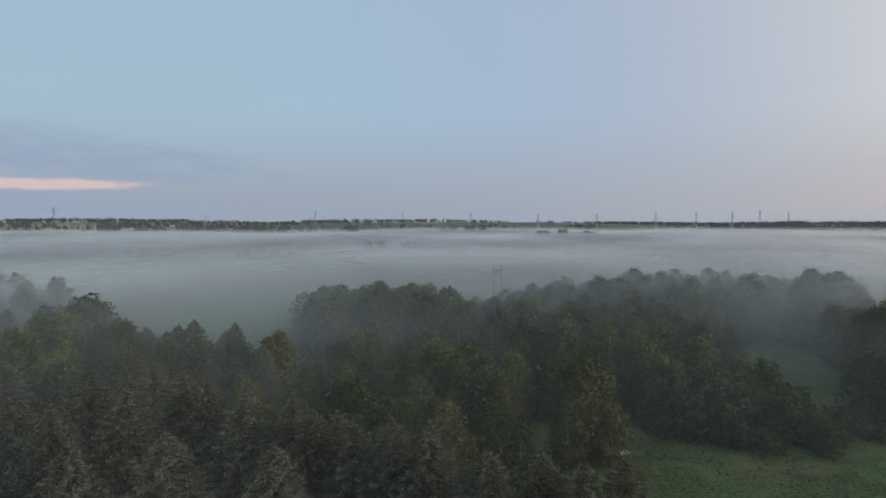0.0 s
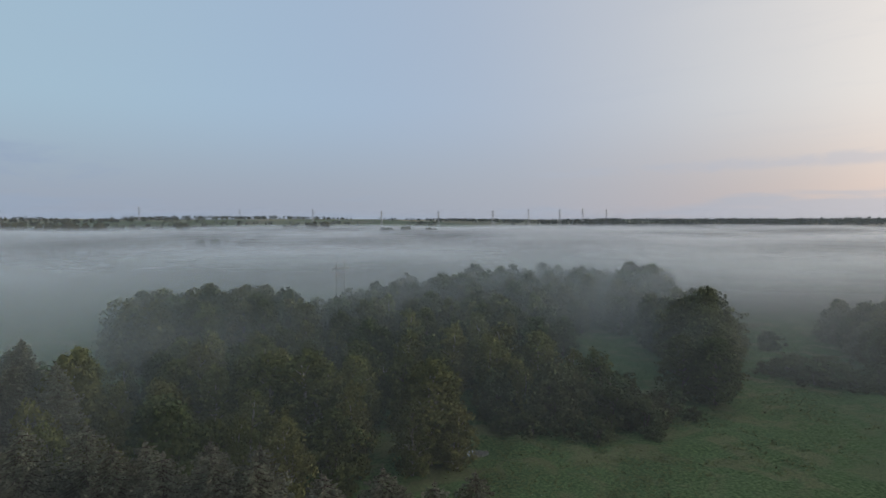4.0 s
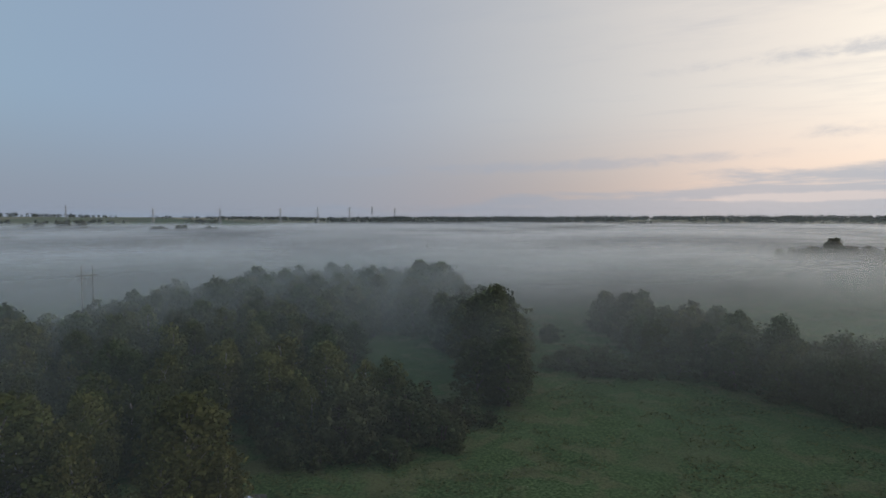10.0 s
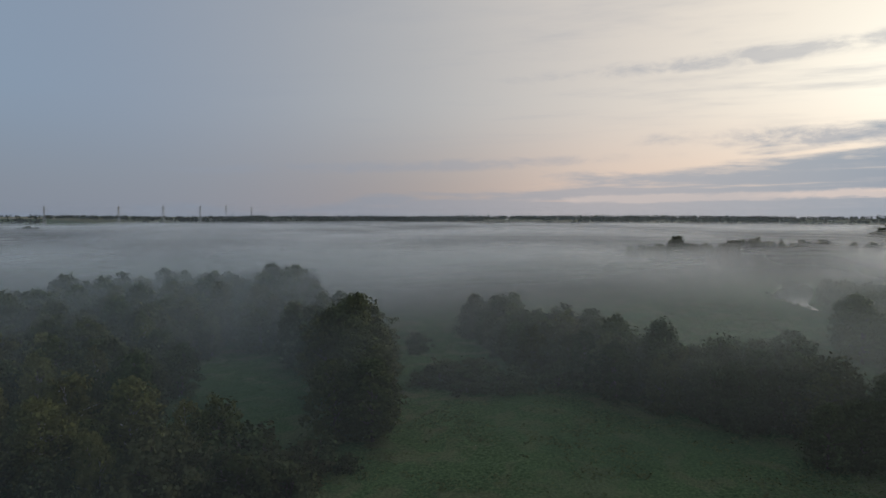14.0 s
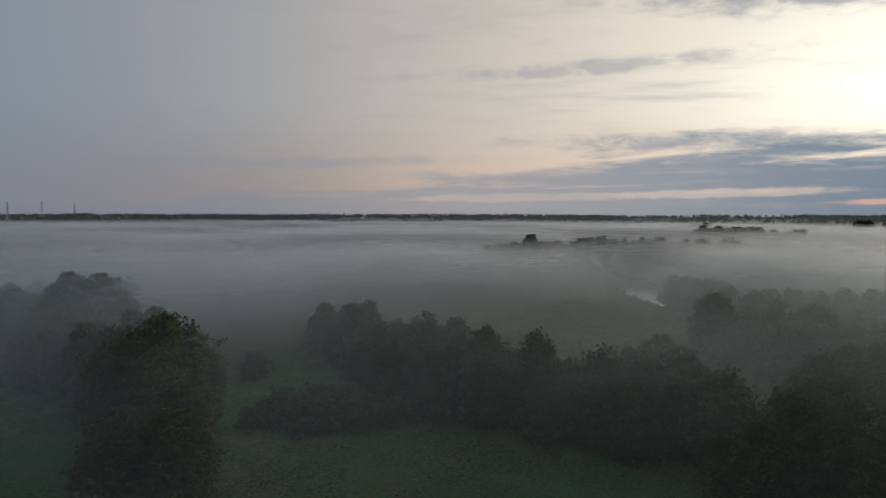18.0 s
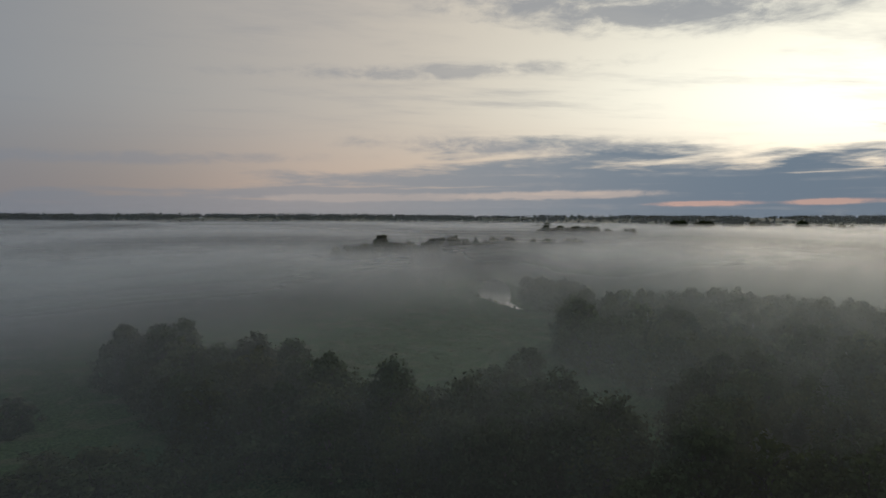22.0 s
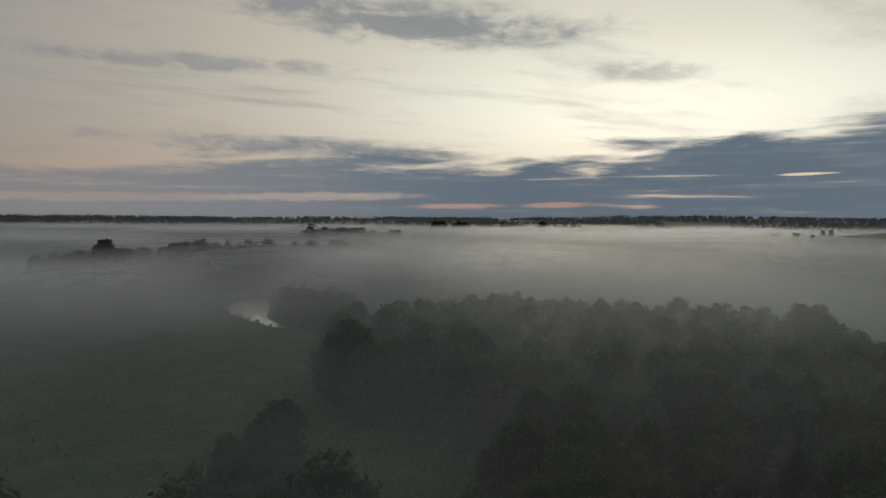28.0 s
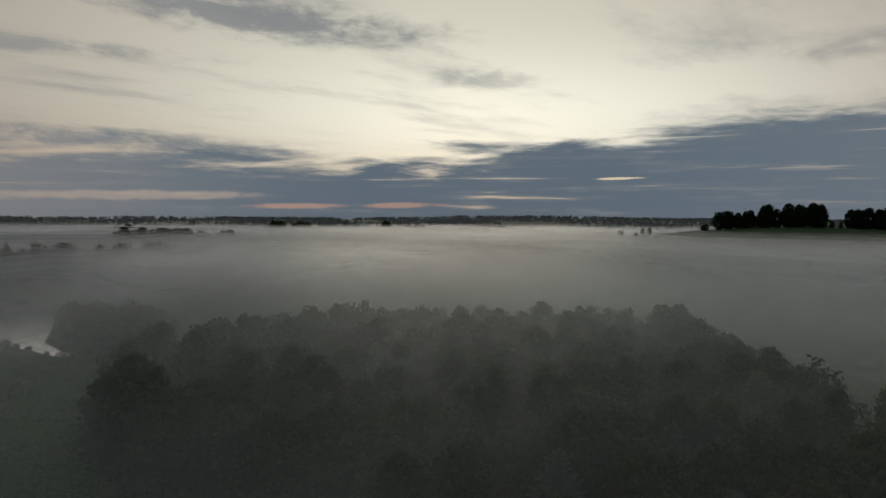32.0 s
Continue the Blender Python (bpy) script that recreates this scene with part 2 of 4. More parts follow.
plot_col = n.ramp(n.split(plots.outputs["Color"])[0], [(0.0, (.040, .065, .028)), (.45, (.055, .080, .035)), (.62, (.30, .26, .18)),
                                                       (.75, (.050, .070, .030)), (1.0, (.10, .085, .06))])
col = n.mix(n.step(far, 900.0, 1300.0), col, plot_col)
MEADOW = mat
finish(n, principled(n, col, 0.95, bump=n.m("ADD", fine, mid), strength=0.8, distance=0.25, spec=0.1))

GRASS = foliage("tussock_grass", (.044, .078, .030), (.098, .138, .056), (.115, .118, .060))

mat, n = material("still_water")
ripple = n.noise(n.node("ShaderNodeNewGeometry").outputs["Position"], 0.9, 3.0)
b = principled(n, (.84, .85, .85), 0.02, 0.9, bump=ripple, strength=0.015, distance=0.05, spec=0.5)
finish(n, b)
WATER = mat

mat, n = material("bank_mud")
g = n.noise(n.node("ShaderNodeNewGeometry").outputs["Position"], 2.0, 5.0)
finish(n, principled(n, n.mix(g, (.035, .032, .022), (.085, .080, .055)), 0.85, bump=g))
MUD = mat

mat, n = material("galvanised_steel")
g = n.noise(n.node("ShaderNodeTexCoord").outputs["Object"], 1.5, 5.0)
finish(n, principled(n, n.mix(g, (.16, .17, .18), (.30, .31, .32)), 0.55, 0.6))
STEEL = mat

mat, n = material("weathered_pole_wood")
g = n.noise(n.node("ShaderNodeTexCoord").outputs["Object"], 2.5, 5.0)
finish(n, principled(n, n.mix(g, (.06, .05, .04), (.15, .125, .10)), 0.9, bump=g))
POLE_WOOD = mat

# mist: thin layers whose opacity grows with the distance over which one looks along them
MIST_CENTRE = (70.0, 45.0)
EYE_HEIGHT = 43.0
WISP_CENTRE, WISP_SHARE, WISP_THIN = (45.0, 5.0), 0.043, (
    (165.0, 108.0, 45.0, 0.15), (385.0, 125.0, 60.0, 0.8), (250.0, 115.0, 60.0, 0.35), (290.0, -15.0, 62.0, -0.8), (118.0, 124.0, 45.0, -0.3), (42.0, 132.0, 45.0, 0.3), (150.0, 142.0, 35.0, 0.3), (125.0, 262.0, 60.0, -1.2), (-20.0, 212.0, 60.0, -1.0), (-110.0, 180.0, 60.0, -0.8), (160.0, 50.0, 40.0, -0.95))
mat, n = material("ground_mist")
pos = n.node("ShaderNodeNewGeometry").outputs["Position"]
mx, my, mz = n.split(pos)
rx, ry = n.m("SUBTRACT", mx, MIST_CENTRE[0]), n.m("SUBTRACT", my, MIST_CENTRE[1])
reach = n.m("SQRT", n.m("ADD", n.m("MULTIPLY", rx, rx), n.m("MULTIPLY", ry, ry)))
slope = n.m("DIVIDE", reach, n.m("SUBTRACT", EYE_HEIGHT, mz))
slant = n.m("SQRT", n.m("MULTIPLY_ADD", slope, slope, 1.0))
thick = n.m("MULTIPLY", n.step(mz, 13.0, 26.5, 1.0, 0.08), n.step(mz, 2.0, 10.0, 0.45, 1.05))
valley = n.m("MULTIPLY", n.step(reach, 110.0, 420.0, 0.10, 1.15), n.step(reach, 1350.0, 2000.0, 1.0, 0.03))
east = n.step(n.m("MULTIPLY_ADD", mx, 0.9, n.m("MULTIPLY", my, -0.45)), -30.0, 100.0, 0.72, 2.15)
east = n.m("ADD", n.m("MULTIPLY", east, n.step(my, -30.0, 110.0, 0.62, 1.1)), n.step(my, 175.0, 270.0, 0.0, 0.3))
valley = n.m("MULTIPLY", valley, east)
for cx, cy, wx, wy, share in ((300.0, 118.0, 150.0, 78.0, 0.2), (365.0, 370.0, 75.0, 60.0, 0.25), (380.0, -140.0, 150.0, 85.0, 0.85), (108.0, 145.0, 42.0, 40.0, 0.55), (50.0, 130.0, 42.0, 30.0, 0.5),
                               (178.0, 72.0, 45.0, 36.0, -0.9), (640.0, 60.0, 190.0, 90.0, 0.35), (425.0, 134.0, 95.0, 38.0, 0.9), (320.0, -10.0, 130.0, 95.0, 0.75), (520.0, -90.0, 200.0, 150.0, 0.4)):
    tx, ty = n.m("MULTIPLY", n.m("SUBTRACT", mx, cx), 1 / wx), n.m("MULTIPLY", n.m("SUBTRACT", my, cy), 1 / wy)
    thin = n.m("EXPONENT", n.m("MULTIPLY", n.m("ADD", n.m("MULTIPLY", tx, tx), n.m("MULTIPLY", ty, ty)), -1.0))
    valley = n.m("MULTIPLY", valley, n.m("MULTIPLY_ADD", thin, -share, 1.0))
drift = n.noise(n.vec(n.m("MULTIPLY", mx, 0.6), my, n.m("MULTIPLY", mz, 2.0)), 0.012, 2.0, 0.55)
bands = n.noise(n.vec(mx, my, n.m("MULTIPLY", mz, 4.0)), 0.0032, 1.0, 0.5)
patchy = n.m("MULTIPLY", n.m("ADD", n.m("MULTIPLY", n.m("SUBTRACT", n.step(drift, 0.32, 0.70, 0.5, 1.5), 1.0), n.step(reach, 250.0, 700.0, 1.0, 0.15)), 1.0), n.step(bands, 0.36, 0.64, 0.22, 1.7))
tau = n.m("MULTIPLY", n.m("MULTIPLY", n.m("MULTIPLY", slant, thick), n.m("MULTIPLY", patchy, valley)), 0.0145)
alpha = n.m("SUBTRACT", 1.0, n.m("EXPONENT", n.m("MULTIPLY", tau, -1.0)))
a, b = n.node("ShaderNodeBsdfDiffuse"), n.node("ShaderNodeBsdfTransparent")
a.inputs[0].default_value = (.72, .78, .85, 1.0)
sheen = n.node("ShaderNodeBsdfAnisotropic")
sheen.inputs["Color"].default_value = (.875, .862, .84, 1.0)
sheen.inputs["Roughness"].default_value = 0.5
both = n.node("ShaderNodeMixShader")
both.inputs[0].default_value = 0.7
n.t.links.new(a.outputs[0], both.inputs[1])
n.t.links.new(sheen.outputs[0], both.inputs[2])
a = both
mix = n.node("ShaderNodeMixShader")
n.put(alpha, mix.inputs[0])
n.t.links.new(b.outputs[0], mix.inputs[1])
n.t.links.new(a.outputs[0], mix.inputs[2])
finish(n, mix.outputs[0])
MIST = mat

# ---- mesh helpers ----
rng = np.random.default_rng(7)


def smooth(x, a, b):
    t = np.clip((x - a) / (b - a), 0, 1)
    return t * t * (3 - 2 * t)


def lattice(x, y, seed):
    """Value noise, 0..1, on arrays."""
    xi, yi = np.floor(x).astype(np.int64), np.floor(y).astype(np.int64)
    u, v = x - xi, y - yi
    u, v = u * u * (3 - 2 * u), v * v * (3 - 2 * v)

    def corner(i, j):
        h = (i * 374761393 + j * 668265263 + seed * 1442695041) & 0x7FFFFFFF
        h = ((h ^ (h >> 13)) * 1274126177) & 0x7FFFFFFF
        return ((h ^ (h >> 16)) & 0xFFFF) / 65535.0

    return (corner(xi, yi) * (1 - u) + corner(xi + 1, yi) * u) * (1 - v) + (corner(xi, yi + 1) * (1 - u) + corner(xi + 1, yi + 1) * u) * v


def mesh_from(name, verts, faces, mat, shade=False):
    me = bpy.data.meshes.new(name)
    me.from_pydata(np.asarray(verts, float).tolist(), [], np.asarray(faces).tolist() if isinstance(faces, np.ndarray) else faces)
    me.materials.append(mat)
    if shade:
        me.shade_smooth()
    me.update()
    return me


def part(name, me, parent, label=""):
    ob = new(name, me)
    ob.parent = parent
    if label:
        tagged(ob, label)
    return ob


def tube(points, radii, sides=6):
    """A tapered tube along points."""
    verts, faces = [], []
    pts = [Vector(p) for p in points]
    for i, p in enumerate(pts):
        along = (pts[min(i + 1, len(pts) - 1)] - pts[max(i - 1, 0)]).normalized()
        side = along.orthogonal().normalized()
        other = along.cross(side)
        for k in range(sides):
            a = 2 * math.pi * k / sides
            verts.append(tuple(p + (side * math.cos(a) + other * math.sin(a)) * radii[i]))
    for i in range(len(pts) - 1):
        for k in range(sides):
            faces.append((i * sides + k, i * sides + (k + 1) % sides, (i + 1) * sides + (k + 1) % sides, (i + 1) * sides + k))
    faces.append(tuple(range(sides))[::-1])
    faces.append(tuple((len(pts) - 1) * sides + k for k in range(sides)))
    return verts, faces


def joined(pieces):
    verts, faces = [], []
    for v, f in pieces:
        o = len(verts)
        verts += v
        faces += [tuple(i + o for i in q) for q in f]
    return verts, faces


def leaves(centres, size, r, droop=0.0, lift=0.75, outward=None):
    """One bent leaf spray, two quads, at each centre; outward: the way that each one faces."""
    k = len(centres)
    out = r.normal(size=(k, 3))
    out[:, 2] = out[:, 2] * 0.6 + lift
    if outward is not None:
        out = out * 0.42 + outward
    out /= np.linalg.norm(out, axis=1)[:, None]
    a = np.cross(out, r.normal(size=(k, 3)))
    a[:, 2] -= droop
    a /= np.linalg.norm(a, axis=1)[:, None]
    b = np.cross(out, a)
    s = size * r.uniform(0.6, 1.35, k)[:, None]
    bend = out * s * r.uniform(-0.35, 0.1, k)[:, None]
    v = np.stack([centres - a * s - b * s * .35 + bend, centres - a * s * .8 + b * s * .4 + bend,
                  centres + b * s * .62, centres - b * s * .58,
                  centres + a * s + b * s * .3 + bend, centres + a * s * .9 - b * s * .38 + bend], 1).reshape(-1, 3)
    o = np.arange(k)[:, None] * 6
    f = np.concatenate([o + np.array([[0, 3, 2, 1]]), o + np.array([[3, 5, 4, 2]])])
    return v, f


# ---- terrain ----
RIVER = [(337, 98), (346, 105.5), (355, 111.5), (364, 117), (377, 122), (395, 126.5), (415, 130), (435, 133), (455, 140), (480, 152)]
RIVER_HALF = [0.8, 1.6, 2.4, 3.6, 6.6, 8.0, 7.5, 6.0, 6.0, 6.0]
POOL = (35.0, 113.0)


def river_gap(x, y):
    """How far outside the river's edge a place lies; negative in the water."""
    best = np.full(np.shape(x), 1e9)
    for (ax, ay), (bx, by), ra, rb in zip(RIVER, RIVER[1:], RIVER_HALF, RIVER_HALF[1:]):
        ux, uy = bx - ax, by - ay
        t = np.clip(((x - ax) * ux + (y - ay) * uy) / (ux * ux + uy * uy), 0, 1)
        best = np.minimum(best, np.hypot(x - ax - t * ux, y - ay - t * uy) - (ra + (rb - ra) * t))
    return best


def ground_z(x, y):
    x, y = np.asarray(x, float), np.asarray(y, float)
    r = np.hypot(x - 100, y - 50)
    z = 29 * smooth(r, 1150, 2600) * (0.75 + 0.5 * lattice(x / 700 + 31, y / 700 + 17, 3))
    z += 33 * np.exp(-(((x - 690) / 270) ** 2 + ((y + 630) / 270) ** 2))
    z += 15 * np.exp(-(((x - 2590) / 700) ** 2 + ((y + 1480) / 700) ** 2))
    z += 12 * smooth(r, 1500, 2500) * np.exp(-((np.degrees(np.arctan2(x - 100, y - 50)) + 18) / 24) ** 2)
    z += 0.9 * (lattice(x / 60, y / 60, 5) - 0.5) * smooth(r, 0, 60)
    z -= 1.6 * (1 - smooth(river_gap(x, y), -1.0, 3.0))
    z -= 0.9 * (1 - smooth(np.hypot((x - POOL[0]) / 2.2, (y - POOL[1]) / 1.6), 0.9, 1.4))
    return z


def axis(lo, hi, fine, far_step):
    inner = np.arange(lo, hi, fine)
    grow, p, s = [], 0.0, fine
    while p < 4900:
        s = min(s * 1.13, far_step)
        p += s
        grow.append(p)
    grow = np.array(grow)
    full = np.concatenate([(lo - grow)[::-1], inner, inner[-1] + grow])
    return full[(full > -4900) & (full < 4900)]


xs, ys = axis(-40, 450, 1.6, 130), axis(-90, 260, 1.6, 130)
X, Y = np.meshgrid(xs, ys)
Z = ground_z(X, Y)
close = smooth(np.hypot(X - 100, Y - 50), 420, 200)
Z += close * (0.55 * lattice(X / 2.6, Y / 2.6, 11) ** 2 + 0.3 * lattice(X / 1.3 + 9, Y / 1.3, 12)) * smooth(river_gap(X, Y), 0.5, 3.5) * smooth(np.hypot(X - POOL[0], Y - POOL[1]), 3.0, 5.0)
nx, ny = len(xs), len(ys)
idx = np.arange(nx * ny).reshape(ny, nx)
quads = np.stack([idx[:-1, :-1], idx[:-1, 1:], idx[1:, 1:], idx[1:, :-1]], -1).reshape(-1, 4)
ground = new("ground", mesh_from("ground", np.stack([X, Y, Z], -1).reshape(-1, 3), quads, MEADOW, True))
tagged(ground, "rough green wet meadow with tussocks and distant fields", "ground", kind="structure")


def water_sheet(name, outline, z, label):
    me = mesh_from(name, [(x, y, z) for x, y in outline], [tuple(range(len(outline)))], WATER)
    return tagged(new(name, me), label, "water", kind="structure")


left_bank, right_bank = [], []
for i, ((x, y), h) in enumerate(zip(RIVER, RIVER_HALF)):
    ax, ay = RIVER[max(i - 1, 0)]
    bx, by = RIVER[min(i + 1, len(RIVER) - 1)]
    l = math.hypot(bx - ax, by - ay)
    ox, oy = -(by - ay) / l * (h + 2.5), (bx - ax) / l * (h + 2.5)
    left_bank.append((x + ox, y + oy))
    right_bank.append((x - ox, y - oy))
water_sheet("river", right_bank + left_bank[::-1], -0.75, "still pale river bend reflecting the dawn sky")
water_sheet("pool", [(POOL[0] + 2.2 * math.cos(a) * (1 + .1 * math.sin(3 * a)), POOL[1] + 1.7 * math.sin(a)) for a in np.linspace(0, 6.0, 14)],
            -0.35, "small dark pool beside a birch")

# ---- mist ----
for i in range(10):
    z0 = 2.2 + 2.75 * i
    us = np.concatenate([-np.geomspace(3400, 12, 34), np.linspace(-10, 10, 3), np.geomspace(12, 3400, 34)])
    GX, GY = np.meshgrid(us + MIST_CENTRE[0], us + MIST_CENTRE[1])
    GZ = z0 + 2.2 * smooth(np.hypot(GX - 70, GY - 45), 900, 300) * (lattice(GX / 45 + i * 7.3, GY / 45, 40 + i) - 0.5) + 1.5 * smooth(np.hypot(GX - 70, GY - 45), 1100, 300) * (lattice(GX / 190, GY / 190 + i * 0.4, 77) - 0.5)
    k = len(us)
    gi = np.arange(k * k).reshape(k, k)
    q = np.stack([gi[:-1, :-1], gi[:-1, 1:], gi[1:, 1:], gi[1:, :-1]], -1).reshape(-1, 4)
    layer = new("mist", mesh_from("mist", np.stack([GX, GY, GZ], -1).reshape(-1, 3), q, MIST, True))
    tagged(layer, "thin drifting layer of pale ground mist", "mist", "ground mist", "stuff")

# upright wisps of the same mist among the trees, so that it thickens with the length of the view
mat, n = material("drifting_mist")
pos = n.node("ShaderNodeNewGeometry").outputs["Position"]
mx, my, mz = n.split(pos)
body = n.m("MULTIPLY", n.step(mz, 0.0, 9.0), n.step(mz, 17.0, 33.0, 1.0, 0.0))
wx, wy = n.m("SUBTRACT", mx, WISP_CENTRE[0]), n.m("SUBTRACT", my, WISP_CENTRE[1])
out = n.m("SQRT", n.m("ADD", n.m("MULTIPLY", wx, wx), n.m("MULTIPLY", wy, wy)))
edge = n.m("MULTIPLY", n.step(out, 60.0, 175.0, 0.28, 1.15), n.step(out, 320.0, 440.0, 1.0, 0.0))
edge = n.m("MULTIPLY", edge, n.step(n.m("MULTIPLY_ADD", mx, -0.8, n.m("MULTIPLY", my, 0.6)), -120.0, 110.0, 1.0, 0.85))
for cx, cy, wide, less in WISP_THIN:
    tx, ty = n.m("MULTIPLY", n.m("SUBTRACT", mx, cx), 1 / wide), n.m("MULTIPLY", n.m("SUBTRACT", my, cy), 1 / wide)
    thin = n.m("EXPONENT", n.m("MULTIPLY", n.m("ADD", n.m("MULTIPLY", tx, tx), n.m("MULTIPLY", ty, ty)), -1.0))
    edge = n.m("MULTIPLY", edge, n.m("MULTIPLY_ADD", thin, -less, 1.0))
swirl = n.step(n.noise(n.vec(mx, my, n.m("MULTIPLY", mz, 1.6)), 0.014, 2.0, 0.5), 0.30, 0.70, 0.6, 1.4)
share = n.m("MULTIPLY", n.m("MULTIPLY", body, edge), n.m("MULTIPLY", swirl, WISP_SHARE))
a, a2, b = n.node("ShaderNodeBsdfTranslucent"), n.node("ShaderNodeBsdfDiffuse"), n.node("ShaderNodeBsdfTransparent")
a.inputs[0].default_value = a2.inputs[0].default_value = (.68, .76, .77, 1.0)
both = n.node("ShaderNodeMixShader")
both.inputs[0].default_value = 0.25
n.t.links.new(a.outputs[0], both.inputs[1])
n.t.links.new(a2.outputs[0], both.inputs[2])
mix = n.node("ShaderNodeMixShader")
n.put(share, mix.inputs[0])
n.t.links.new(b.outputs[0], mix.inputs[1])
n.t.links.new(both.outputs[0], mix.inputs[2])
finish(n, mix.outputs[0])
WISP = mat


def wisp(radius, seed):
    """A wavy upright sheet of mist on a wide arc."""
    u = np.radians(np.arange(-78, 186, 460.0 / radius))
    zs = np.array([-1.0, 5.0, 11.0, 18.0, 26.0, 34.0])
    U, ZZ = np.meshgrid(u, zs)
    R = radius + 9.0 * (lattice(U * radius / 62 + seed * 3.1 + 50, ZZ / 60 + seed, 90) - 0.5)
    grid = np.stack([WISP_CENTRE[0] + R * np.sin(U), WISP_CENTRE[1] + R * np.cos(U), ZZ], -1).reshape(-1, 3)
    gi = np.arange(grid.shape[0]).reshape(U.shape)
    q = np.stack([gi[:-1, :-1], gi[:-1, 1:], gi[1:, 1:], gi[1:, :-1]], -1).reshape(-1, 4)
    tagged(new("mist", mesh_from("mist", grid, q, WISP, True)), "upright drifting wisp of thin grey mist", "mist", "mist wisps", "stuff")


for i in range(24):
    wisp(46 + 16.5 * i, i)

# one thin see-through ring wall, added to stand for haze before the far ridges
mat, n = material("haze_sheet")
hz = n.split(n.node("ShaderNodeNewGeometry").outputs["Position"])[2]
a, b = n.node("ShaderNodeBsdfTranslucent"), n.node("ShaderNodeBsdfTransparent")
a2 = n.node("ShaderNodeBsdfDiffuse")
# the blue of distant air is put into the sheet's colour
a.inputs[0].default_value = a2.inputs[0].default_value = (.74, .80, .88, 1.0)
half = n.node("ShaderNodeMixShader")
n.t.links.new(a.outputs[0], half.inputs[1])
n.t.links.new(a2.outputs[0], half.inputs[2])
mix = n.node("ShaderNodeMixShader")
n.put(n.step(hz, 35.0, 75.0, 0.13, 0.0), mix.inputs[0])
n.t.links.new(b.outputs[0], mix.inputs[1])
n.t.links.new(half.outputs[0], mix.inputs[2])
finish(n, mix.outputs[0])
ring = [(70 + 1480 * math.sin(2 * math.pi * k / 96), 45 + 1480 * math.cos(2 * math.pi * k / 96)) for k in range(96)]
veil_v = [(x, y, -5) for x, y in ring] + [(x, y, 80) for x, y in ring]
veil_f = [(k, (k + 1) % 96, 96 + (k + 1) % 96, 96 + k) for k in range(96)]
tagged(new("mist", mesh_from("haze", veil_v, veil_f, mat, True)), "faint upright sheet tinted blue, added as haze before distant ridges", "haze", kind="stuff")

# ---- trees ----


def broadleaf(r, height, spread, base, clumps, per, leaf, clump_r, droop=0.0, stems=1, lean=0.0, profile=1.0):
    """Trunk mesh and crown mesh data of a broadleaf tree."""
    wood, cents = [], []
    for s in range(stems):
        a = r.uniform(0, 6.28)
        off = 0.0 if stems == 1 else r.uniform(0.3, 0.9) * spread * 0.35
        ox, oy = off * math.cos(a), off * math.sin(a)
        top = height * (1.0 if s == 0 else r.uniform(0.7, 0.95))
        pts, rad = [], []
        for i in range(6):
            t = i / 5
            pts.append((ox * (0.3 + t) + r.normal() * 0.12 * t, oy * (0.3 + t) + r.normal() * 0.12 * t, top * 0.9 * t - 0.4 * (i == 0)))
            rad.append((0.016 * height) * (1 - t) ** 0.8 / (1 + 0.25 * (stems - 1)) + 0.025)
        wood.append(tube(pts, rad, 7))
        k = max(4, clumps // stems)
        for c in range(k):
            t = base + (1 - base) * ((c + r.uniform(0.1, 0.9)) / k)
            u = (t - base) / (1 - base)
            rr = spread * min(1.0, 0.45 + u / 0.35 * profile) * math.sqrt(max(0.02, 1 - u ** 2.8)) * r.uniform(0.3, 1.0) ** 0.6
            rr *= 1.0 + 0.25 * math.sin(c * 2.4 + s)
            b = c * 2.399 + r.uniform(-0.5, 0.5)
            cents.append((ox + rr * math.cos(b), oy + rr * math.sin(b), top * t + r.normal() * 0.3))
            if c % 3 == 0:
                h0 = top * max(0.1, t - 0.16)
                f0 = h0 / (top * 0.9)
                p0 = (ox * (0.3 + f0), oy * (0.3 + f0), h0)
                p2 = cents[-1]
                p1 = tuple((u + v) / 2 for u, v in zip(p0, p2))
                wood.append(tube([p0, (p1[0], p1[1], p1[2] + 0.3), p2], [0.006 * height, 0.0035 * height, 0.02], 5))
    cents = np.array(cents)
    size = clump_r * r.uniform(0.65, 1.35, len(cents))
    pts = np.repeat(cents, per, 0)
    o = r.normal(size=pts.shape)
    o *= (np.repeat(size, per) * r.uniform(0.5, 1.0, len(pts)) / np.maximum(np.linalg.norm(o, axis=1), 0.01))[:, None]
    o[:, 2] = o[:, 2] * 0.75 - droop * np.abs(r.normal(size=len(pts))) * clump_r
    axis_way = (pts + o) * np.array([1, 1, 0]) / max(spread, 0.1) * 0.5
    face = o / np.maximum(np.linalg.norm(o, axis=1), 0.01)[:, None] * 0.8 + axis_way
    pts = pts + o
    above = pts[:, 2] > 0.15
    return joined(wood), leaves(pts[above], leaf, r, droop * 1.5, 0.75, face[above])


